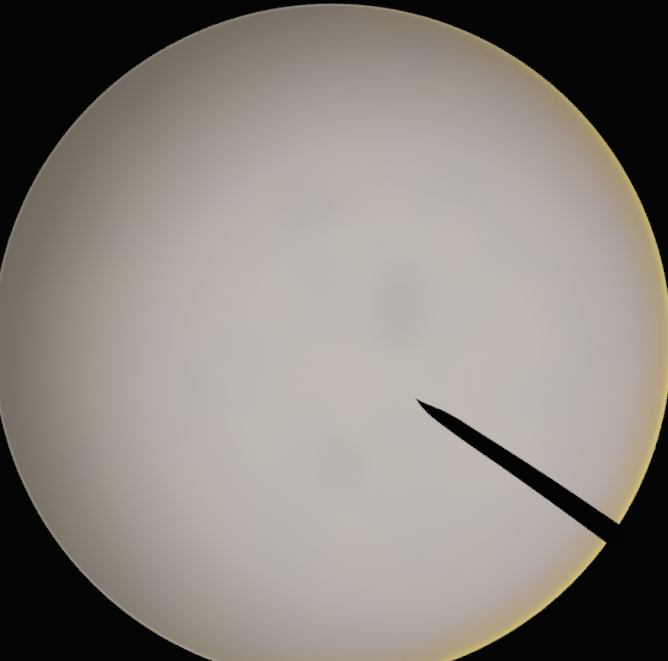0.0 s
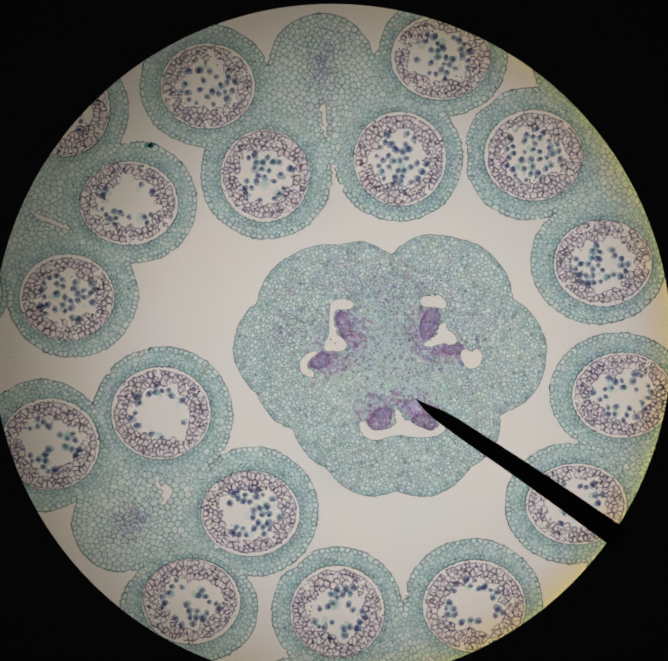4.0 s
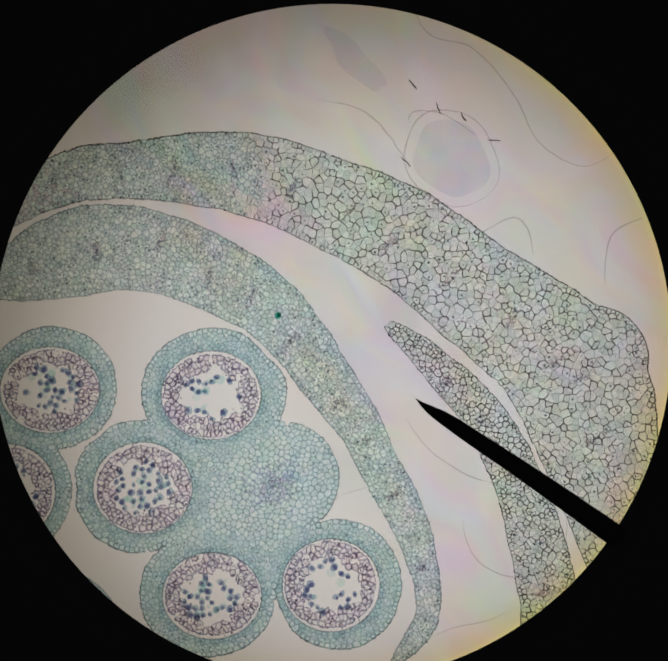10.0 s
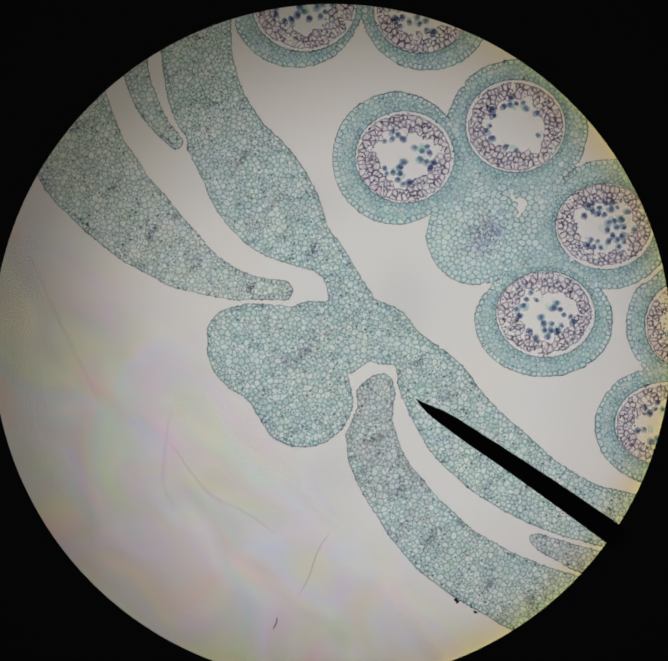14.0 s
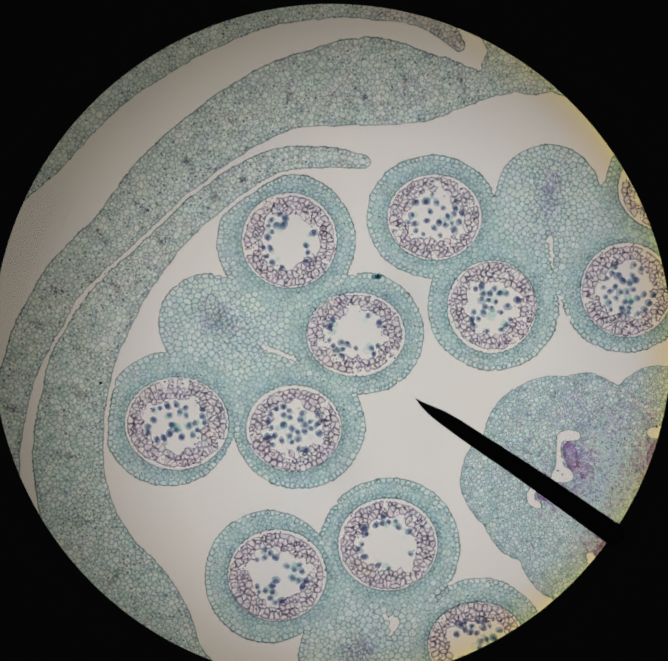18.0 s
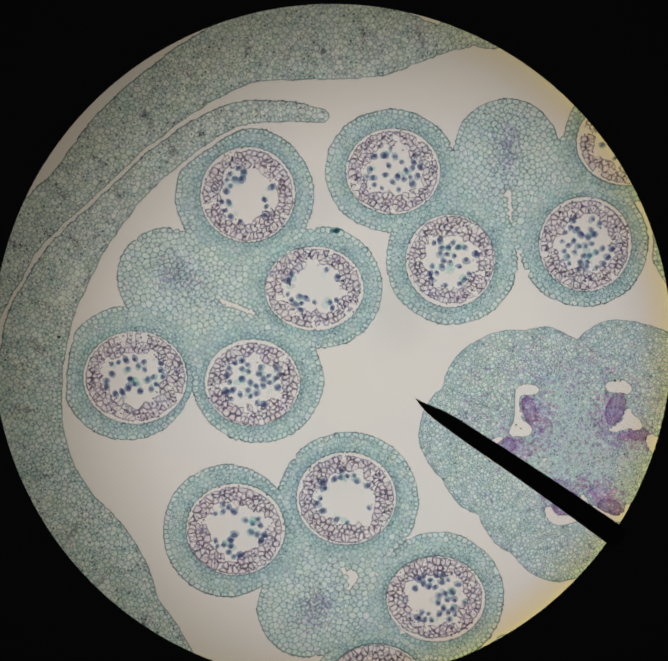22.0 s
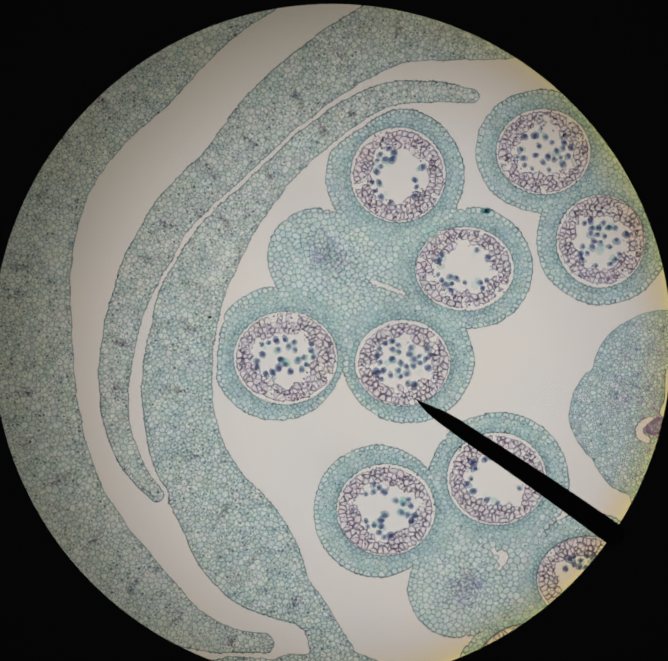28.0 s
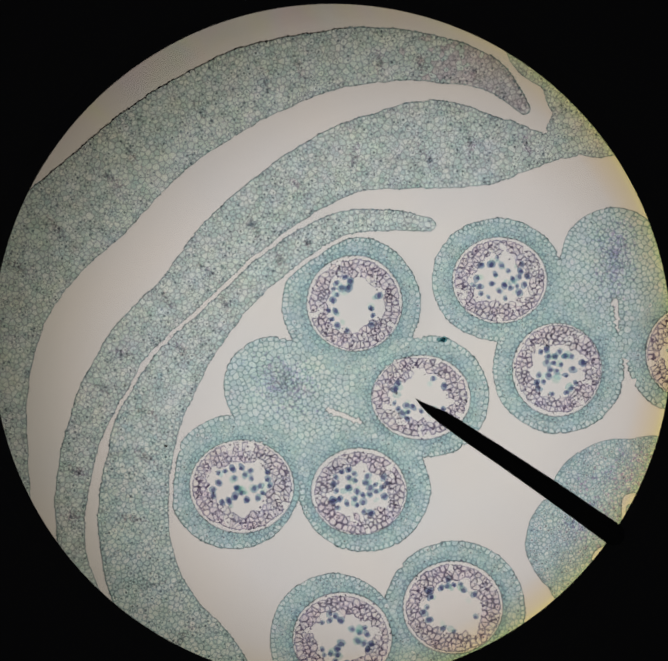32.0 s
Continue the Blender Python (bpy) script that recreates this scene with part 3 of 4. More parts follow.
# ---- tepals ----
STRIPS = {
    "top_left": [(-92, 874, 22), (-182, 862, 34), (-320, 858, 79), (-445, 870, 100), (-619, 842, 80), (-722, 792, 75), (-826, 722, 70), (-925, 638, 66), (-1015, 534, 54), (-1124, 429, 49),
                 (-1192, 320, 49), (-1235, 222, 42), (-1265, 91, 38), (-1268, -43, 30), (-1230, -155, 25), (-1174, -226, 16)],
    "top_right": [(-42, 877, 24), (92, 868, 37), (211, 909, 80), (314, 942, 100), (424, 950, 97), (539, 925, 89), (651, 873, 83), (746, 813, 74), (821, 728, 66), (905, 612, 57), (950, 547, 50),
                  (1004, 441, 46), (1052, 352, 44), (1090, 255, 37), (1109, 162, 28), (1102, 93, 27), (1064, 38, 20), (1034, 5, 12)],
    "left_up": [(-452, 686, 17), (-547, 696, 24), (-645, 690, 27), (-734, 647, 32), (-864, 552, 41), (-954, 454, 47), (-1028, 354, 60), (-1086, 248, 71), (-1113, 152, 74), (-1128, 20, 80),
                (-1109, -108, 82), (-1061, -211, 88), (-991, -318, 108), (-941, -385, 100), (-885, -445, 66), (-835, -482, 45), (-800, -525, 38), (-770, -590, 50)],
    "left_right": [(-720, -640, 50), (-645, -693, 42), (-579, -788, 78), (-518, -880, 88), (-429, -962, 88), (-334, -1029, 76), (-209, -1080, 67), (-105, -1101, 66), (23, -1118, 61), (168, -1120, 55),
                   (260, -1098, 52), (415, -1076, 50), (598, -1024, 43), (692, -968, 37), (755, -913, 33), (815, -837, 30), (866, -775, 26), (880, -745, 15)],
    "right_low": [(-358, -1134, 9), (-309, -1151, 26), (-190, -1196, 32), (-42, -1224, 33), (113, -1218, 39), (266, -1220, 47), (409, -1202, 53), (533, -1171, 57), (665, -1127, 63), (740, -1070, 72),
                  (832, -1006, 85), (935, -929, 94), (1019, -842, 94), (1051, -755, 88), (1075, -657, 53), (1120, -590, 55)],
    "right_up": [(1120, -560, 50), (1148, -488, 54), (1223, -432, 88), (1294, -340, 115), (1322, -249, 108), (1350, -172, 94), (1381, -64, 78), (1392, 58, 70), (1380, 173, 66), (1357, 281, 64),
                 (1322, 400, 57), (1250, 547, 50), (1168, 640, 43), (1084, 721, 29), (1025, 770, 15)],
    "outer_left": [(-232, 950, 13), (-300, 1024, 34), (-411, 1061, 50), (-556, 1075, 62), (-697, 1059, 69), (-857, 1009, 86), (-994, 936, 92), (-1105, 855, 98), (-1211, 754, 106), (-1339, 642, 112),
                   (-1444, 525, 130), (-1484, 360, 122), (-1476, 206, 106), (-1466, -3, 110), (-1439, -148, 112), (-1384, -272, 106), (-1286, -388, 92), (-1190, -471, 74), (-1115, -521, 51), (-1030, -555, 33), (-929, -566, 22)],
    "outer_right": [(75, 935, 14), (111, 1006, 32), (212, 1079, 53), (324, 1118, 63), (454, 1128, 67), (590, 1130, 84), (723, 1113, 95), (823, 1079, 99), (932, 1032, 107), (1042, 980, 114), (1131, 917, 116),
                    (1209, 855, 122), (1306, 784, 130), (1391, 718, 142), (1465, 620, 155), (1500, 495, 136), (1540, 365, 118), (1584, 245, 112), (1622, 110, 98), (1655, -60, 95), (1650, -179, 86), (1612, -296, 69),
                    (1556, -397, 52), (1494, -448, 38), (1431, -463, 26), (1392, -461, 12)],
    "outer_bottom": [(1138, -692, 18), (1158, -708, 34), (1186, -748, 44), (1206, -816, 56), (1216, -862, 63), (1204, -964, 74), (1171, -1055, 84), (1119, -1142, 96), (1036, -1218, 106), (905, -1282, 103), (749, -1328, 100), (574, -1405, 122),
                     (443, -1450, 138), (302, -1446, 132), (156, -1414, 112), (20, -1388, 104), (-126, -1347, 97), (-249, -1312, 90), (-368, -1267, 82), (-477, -1212, 76), (-568, -1148, 74), (-645, -1061, 68),
                     (-706, -969, 62), (-731, -870, 54), (-714, -805, 42), (-700, -778, 22)],
}
BUMP_TOP = [(-121, 1113, 109), (-38, 1116, 108), (-77, 1110, 114), (-166, 1108, 108), (4, 1114, 106), (-77, 1090, 125), (-70, 1008, 118), (-68, 919, 80), (-130, 902, 52), (0, 905, 54), (-132, 872, 34), (18, 872, 38)]
BUMP_LEFT = [(-990, -702, 106), (-881, -811, 112), (-895, -752, 108), (-927, -742, 108), (-1018, -686, 82), (-910, -694, 90), (-860, -675, 84), (-801, -672, 86), (-747, -652, 70), (-1046, -664, 55), (-950, -692, 94), (-700, -665, 68), (-680, -690, 44)]
BUMP_RIGHT = [(1462, -690, 150), (1378, -706, 128), (1362, -652, 124), (1290, -600, 80), (1240, -598, 88), (1148, -580, 76), (1104, -600, 56), (1133, -501, 54)]


def noise01(p, size):
    return 0.5 + 0.5 * waves(p, size)


def tannin(p, zone):
    """How far the walls are dark brown, on the side of the bud that took the stain poorly."""
    x, y = p[:, 0], p[:, 1]
    if zone == "outer_right":
        f = (x - 640) / 140
    elif zone == "right":
        f = np.maximum((x - 1190) / 90, (y + 500) / 90)
    elif zone == "outer_bottom":
        f = (x - 900) / 170
    else:
        return np.zeros(len(p))
    return np.clip(f + 0.45 * waves(p, 50.0), 0, 1)


def dark_walls(p, zone):
    t = tannin(p, zone)
    if zone == "right":
        t = t + 0.35 * np.clip((p[:, 1] - 260) / 260, 0, 1)
    return (noise01(p, 13.0) + 0.16 * rng.uniform(-1, 1, len(p)) < 0.04 + 0.50 * t) & (t > 0.05)


def own_cells(p, zone):
    """The stretch of each dark-walled tepal whose cells are separate pieces."""
    x, y = p[:, 0], p[:, 1]
    return {"outer_right": (x > 880) & (x < 1240), "right": (x > 1290) & (y < -560), "outer_bottom": y > -1130}[zone]


def smooth_rim(p, zone):
    """Where the outline has no dark crust."""
    x, y = p[:, 0], p[:, 1]
    rugged = {"outer_right": x > 230, "outer_bottom": x > -250, "right": tannin(p, "right") > 0.3, "outer_left": (x < -640) & (x > -1340) & (np.hypot(x, y) > 1064 - 0.31 * x), "top_left": (y > 1120) & (x > -120)}
    return ~rugged[zone] if zone in rugged else np.ones(len(p), bool)


BUILT = []


def apart(shape, box):
    """The shape, kept a narrow gap away from the sections built before it."""
    others = [o for o, b in BUILT if b[0] < box[2] and b[2] > box[0] and b[1] < box[3] and b[3] > box[1]]
    BUILT.append((shape, box))

    def d(p):
        out = shape(p)
        near = out < 12
        if others and near.any():
            out[near] = np.max([out[near]] + [11.0 - o(p[near]) for o in others], 0)
        return out
    return d


def tepal(strips, bumps, label, zone="", coarse=24.0, cells=(LEAF, LEAF_WALL)):
    shapes = [band(STRIPS[s]) for s in strips] + [ellipse(b[:2], (b[2], b[2])) for b in bumps]
    pts = np.array([q for s in strips for q in STRIPS[s]] + list(bumps), float)
    lo, hi = (pts[:, :2] - pts[:, 2:]).min(0) - 25, (pts[:, :2] + pts[:, 2:]).max(0) + 25
    shape = apart(rough(blend(shapes, 9.0)), (*lo, *hi))
    at = tuple(pts[len(pts) // 2, :2])
    ob = thing("tepal_section", at, label, "tepal", "tepals round the bud")
    fine = 10.8
    ends = (LEAF_GREY, LEAF_GREY_WALL) if "left_up" in strips else (DIM, DIM_WALL) if zone in ("right", "outer_bottom") else (TIP, TIP_WALL)

    def swap(p):
        z = tannin(p, zone) > 0.5
        if not z.any():
            return p
        far = scatter(shape, (*lo, *hi), coarse, coarse * 0.7)
        return np.concatenate([p[~z], far[tannin(far, zone) > 0.5]])

    def kinds(c):
        x, y = c.T
        end = np.full(len(c), 999.0)
        if "left_up" in strips:
            end = np.clip(420 - y, 0, 999) * 0.5
        elif strips[0] == "outer_left":
            end = np.hypot(x + 290, y - 1010) * 0.8
        elif zone == "outer_right":
            end = np.hypot(x - 110, y - 990) * 0.8
        elif zone == "outer_bottom":
            end = np.hypot(x + 715, y + 830) * 0.42
        elif zone == "right":
            end = np.hypot(x + 330, y + 1145) * 0.55
        return np.where(tannin(c, zone) > 0.45, 2, np.where(end + rng.normal(0, 42, len(c)) < 105, 1, 0))

    mids, body = tissue("tissue", ob, np.array(at), shape, (*lo, *hi), fine, [cells[0], ends[0], POOR, cells[1], ends[1], POOR_WALL, CRUST, DARK, RIM],
                        lambda c: 1.4 - 0.35 * tannin(c, zone), skin=9.5, kinds=kinds, dark=(lambda p: dark_walls(p, zone)) if zone else None, extra=swap, crisp=(lambda c: tannin(c, zone)) if zone else None, pale=lambda p: smooth_rim(p, zone or strips[0]),
                        single=(lambda c: (tannin(c, zone) > 0.6) & own_cells(c, zone)) if zone else None, label="pale green tissue of small round cells")
    pick = mids[rng.uniform(0, 1, len(mids)) < np.where(tannin(mids, zone) > 0.4, 0.22, 0.52)]
    pick = pick + rng.uniform(-3, 3, pick.shape)
    dots("nuclei", ob, np.array(at), pick, rng.uniform(1.5, 3.5, len(pick)), SMALL_NUCLEUS, "tiny dark nuclei", height=LOW + 0.4)
    for s in strips:
        line = np.array(STRIPS[s], float)
        run = np.r_[0, np.cumsum(np.hypot(*np.diff(line[:, :2], axis=0).T))]
        for d in np.arange(120, run[-1] - 60, 138):
            d = d + rng.uniform(-30, 30)
            x, y, r = (np.interp(d, run, line[:, i]) for i in range(3))
            dx, dy = (np.interp(d + 20, run, line[:, i]) - np.interp(d - 20, run, line[:, i]) for i in range(2))
            if r > 30:
                turn = math.degrees(math.atan2(dy, dx)) + 90 + rng.uniform(-18, 18)
                spot = (x + rng.uniform(-0.25, 0.25) * r, y + rng.uniform(-0.25, 0.25) * r)
                bundle(ob, at, spot, (min(0.36 * r, 27), 8), turn, 70, GREY_VEIN)
                bundle(ob, at, spot, (min(0.28 * r, 20), 5), turn, 4, SMALL_NUCLEUS)
    edge = mids[(shape(mids) > -12) & ~smooth_rim(mids, zone or strips[0])]
    edge = edge[(rng.uniform(0, 1, len(edge)) < 0.2) & (tannin(edge, zone) < 0.6) & (noise01(edge, 26.0) > 0.38)]
    if len(edge):
        edge = edge - slope(shape, edge) * (shape(edge) + rng.uniform(0, 3.5, len(edge)))[:, None]
        dots("crust", ob, np.array(at), edge, rng.uniform(1.2, 3.6, len(edge)), CRUST, "dark crusted skin cells", height=TOP + 0.4)
    if "left_up" in strips:
        bundle(ob, at, (-880, -705), (78, 15), 36, 320, GREY_VEIN, shape)
    if "top_left" in strips:
        bundle(ob, at, (-70, 1070), (16, 56), 0, 240, VIOLET, shape)
    return ob, shape


def bundle(ob, at, where, size, turn, n=60, mat=None, shape=None):
    r = rng.normal(0, 0.6, (n, 2)) * size
    k, s = math.cos(radians(turn)), math.sin(radians(turn))
    c = np.array(where) + np.stack([r[:, 0] * k - r[:, 1] * s, r[:, 0] * s + r[:, 1] * k], 1)
    if shape is not None:
        c = c[shape(c) < -4]
    c = thinned(c, 2.6)
    n = len(c)
    dots("vein", ob, np.array(at), c, rng.uniform(1.4, 3.8, n), mat or VIOLET, "small violet vein", height=TOP)


tepal(["top_left", "top_right"], BUMP_TOP, "pale green inner tepal section with a round midrib lobe", cells=(LEAF_GREY, LEAF_GREY_WALL))
tepal(["left_up", "left_right"], BUMP_LEFT, "blue-green inner tepal section with a bulging midrib lobe")
tepal(["right_low", "right_up"], BUMP_RIGHT, "inner tepal section with dark cell walls and a midrib lobe", "right", 11.0)
tepal(["outer_left"], [], "grey-green curved outer tepal section with scattered veins", cells=(LEAF_GREY, LEAF_GREY_WALL))
tepal(["outer_right"], [(1490, 695, 122)], "outer tepal section with a dark network of cell walls", "outer_right", 15.0, (LEAF_GREY, LEAF_GREY_WALL))
tepal(["outer_bottom"], [], "blue-green outer tepal section with a dark outer skin", "outer_bottom", 13.0)

# ---- ovary ----


def build_ovary():
    at = (131, -80)
    lobes = [(-12, 42, 164, 154), (247, 56, 164, 160), (-92, -40, 138, 130), (-60, -110, 120, 120), (343, -54, 142, 144), (30, -200, 126, 124), (90, -256, 122, 122), (200, -255, 124, 124), (262, -205, 118, 120)]
    outer = rough(blend([ellipse(q[:2], q[2:]) for q in lobes] + [ellipse((131, -80), (200, 190)), ellipse((50, 60), (120, 143)), ellipse((224, 62), (130, 157)), ellipse((110, 118), (48, 62))], 6.0), 2.0, 1.4)
    holes = [band(h) for h in ([(34, 59, 11), (18, 60, 13), (2, 57, 11), (-5, 40, 6), (-5, 8, 6), (-2, -16, 12), (2, -28, 19), (18, -34, 11), (-12, -36, 12)],
                               [(-42, -51, 5), (-62, -62, 8), (-70, -78, 9), (-66, -92, 9), (-52, -99, 8)],
                               [(208, 66, 12), (228, 68, 16), (246, 62, 12)], [(249, 15, 4), (251, -8, 14), (262, -18, 16), (275, -24, 7)], [(251, -14, 14), (225, -28, 8), (206, -33, 3)],
                               [(301, -54, 13), (311, -72, 15), (322, -66, 17), (326, -54, 12)],
                               [(66, -215, 9), (76, -232, 12), (95, -239, 12), (128, -233, 10), (160, -222, 18), (180, -229, 16), (222, -236, 8), (244, -226, 9), (249, -210, 9)], [(143, -185, 5), (152, -205, 10)])]
    shape = minus(outer, holes)
    ob = thing("ovary_section", at, "blue-green three-lobed ovary section with three pale cavities", "ovary")

    def layers(c):
        away = np.hypot(c[:, 0] - 131, c[:, 1] + 60)
        big = rng.uniform(0, 1, len(c)) < np.clip((away - 150) / 800, 0, 0.25)
        return np.where(away + 45 * waves(c, 40.0) + rng.normal(0, 24, len(c)) < 142, 2, big.astype(int))

    mids, _ = tissue("tissue", ob, np.array(at), shape, (-260, -410, 520, 240), 8.4, [OVARY, PITH, CORE, OVARY_WALL, PITH_WALL, CORE_WALL, RIM, DARK], lambda c: 1.6 + 0 * c[:, 0], skin=8.5,
                     kinds=layers, bulge=2.0, label="dense blue-green tissue of tiny cells")
    pick = mids[rng.uniform(0, 1, len(mids)) < 0.5]
    dots("nuclei", ob, np.array(at), pick, rng.uniform(1.2, 2.7, len(pick)), NUCLEUS, "tiny dark nuclei", height=LOW + 0.4)
    for x, y, a, b, turn in ((22, 12, 15, 36, 12), (-34, -69, 24, 18, 16), (220, 18, 20, 38, -18), (273, -41, 27, 14, -14), (104, -204, 37, 20, 46), (206, -209, 28, 19, -12)):
        e = minus(rough(ellipse((x, y), (a, b), turn), 2.5, 1.0), holes)
        r = max(a, b) + 8
        mesh_at = np.array(at)
        _, piece = tissue("ovule", ob, mesh_at, e, (x - r, y - r, x + r, y + r), 6.5, [OVULE] * 3 + [OVULE_WALL] * 5, lambda c: 1.2 + 0 * c[:, 0], label="purple-stained ovule tissue")
        piece.location.z = 2.2 * U
        away = np.array((131, -80)) - (x, y)
        fuzz = np.array((x, y)) + rng.normal(0, 1, (480, 2)) * (max(a, 22) * 0.62, max(b, 22) * 0.62) + away / np.hypot(*away) * rng.uniform(0, 1, (480, 1)) ** 1.5 * 52
        fuzz = thinned(fuzz[(shape(fuzz) < -3) & (e(fuzz) > -2)], 3.6)
        dots("ovule_fringe", ob, mesh_at, fuzz, rng.uniform(2.4, 6.5, len(fuzz)), LILAC, "lilac cells beside the ovule", height=TOP + 0.5)
    bundle(ob, at, (125, 100), (130, 60), 0, 800, LILAC, shape)
    bundle(ob, at, (-60, 20), (70, 90), 0, 320, LILAC, shape)
    bundle(ob, at, (300, 10), (80, 90), 0, 380, LILAC, shape)
    bundle(ob, at, (-120, 0), (40, 16), -12, 70)
    bundle(ob, at, (131, -60), (110, 90), 0, 420, LILAC, shape)
    bundle(ob, at, (-70, -180), (14, 12), 0, 30)
    bundle(ob, at, (300, -130), (26, 18), 20, 30)
    return ob


ovary = build_ovary()

# ---- anthers ----
# each: four locules (x, y, half width, half height), four lobes, the connective's bump, vein, and how full each locule is: count, empty spot (x, y, size)
ANTHERS = {
    "top": ([(-289, 559, 107, 97), (244, 625, 113, 97), (-158, 354, 101, 105), (151, 393, 105, 107)],
            [(-294, 561, 150, 140), (250, 630, 148, 140), (-155, 356, 150, 147), (147, 395, 148, 145)], (-29, 605, 120), (-27, 605, 26, 50, 0),
            [(24, 0.1, 0.05, 0.12), (28, 0, 0, 0), (24, 0.1, -0.3, 0.2), (32, 0, 0, 0)]),
    "left": ([(-621, 506, 108, 108), (-469, 291, 112, 95), (-879, 87, 118, 105), (-611, 76, 108, 98)],
             [(-628, 503, 158, 156), (-449, 293, 135, 138), (-897, 97, 151, 153), (-598, 83, 150, 145)], (-809, 318, 111), (-785, 322, 45, 30, -35),
             [(17, -0.05, -0.1, 0.33), (15, 0.1, 0.05, 0.36), (24, 0, 0.1, 0.16), (30, 0, 0, 0)]),
    "lower_left": ([(-396, -189, 113, 105), (-649, -260, 112, 104), (-191, -419, 112, 97), (-327, -620, 112, 97)],
                   [(-391, -193, 160, 156), (-668, -263, 146, 151), (-183, -414, 147, 148), (-331, -637, 158, 126)], (-486, -439, 113), (-466, -434, 32, 26, 30),
                   [(15, 0, 0, 0.42), (22, 0.0, 0.1, 0.2), (30, -0.35, 0, 0.24), (22, -0.2, 0.1, 0.18)]),
    "bottom": ([(8, -643, 107, 105), (321, -630, 117, 105), (-48, -871, 120, 95), (451, -842, 117, 97)],
               [(8, -643, 150, 148), (318, -632, 160, 156), (-51, -874, 163, 136), (458, -847, 151, 143)], (203, -865, 125), (203, -844, 25, 40, 0),
               [(24, 0.05, 0.0, 0.22), (21, 0, 0.05, 0.32), (20, -0.1, 0, 0.28), (20, 0.1, 0.0, 0.2)]),
    "lower_right": ([(660, -148, 115, 97), (933, -144, 112, 100), (554, -397, 115, 92), (734, -558, 112, 103)],
                    [(650, -143, 157, 138), (942, -141, 152, 140), (542, -396, 151, 138), (736, -568, 160, 137)], (856, -354, 116), (846, -351, 40, 28, 0),
                    [(26, 0.2, -0.1, 0.2), (26, 0.1, 0.1, 0.12), (14, 0, 0.05, 0.36), (26, 0, 0, 0.2)]),
    "upper_right": ([(613, 613, 113, 100), (456, 401, 112, 103), (615, 154, 112, 98), (887, 178, 110, 105)],
                    [(620, 618, 166, 148), (445, 404, 147, 151), (605, 159, 155, 145), (905, 180, 144, 149)], (777, 424, 129), (757, 409, 42, 28, 25),
                    [(16, 0.2, 0, 0.33), (36, 0, 0, 0), (28, 0.1, 0, 0.12), (20, -0.1, 0.0, 0.3)]),
}
GRAINS = [grain_mesh("pollen_grain", 100 + i) for i in range(9)]
CLEFTS = {"top": [(-25, 512, 7), (-21, 480, 4), (-20, 440, 2)], "left": [(-684, 263, 3), (-648, 250, 6), (-603, 233, 2)], "lower_left": [(-402, -358, 3), (-377, -364, 9), (-384, -386, 5), (-390, -398, 2)],
          "bottom": [(166, -585, 2), (167, -622, 1)], "lower_right": [(880, -200, 1), (880, -201, 1)], "upper_right": [(600, 330, 1), (600, 329, 1)]}


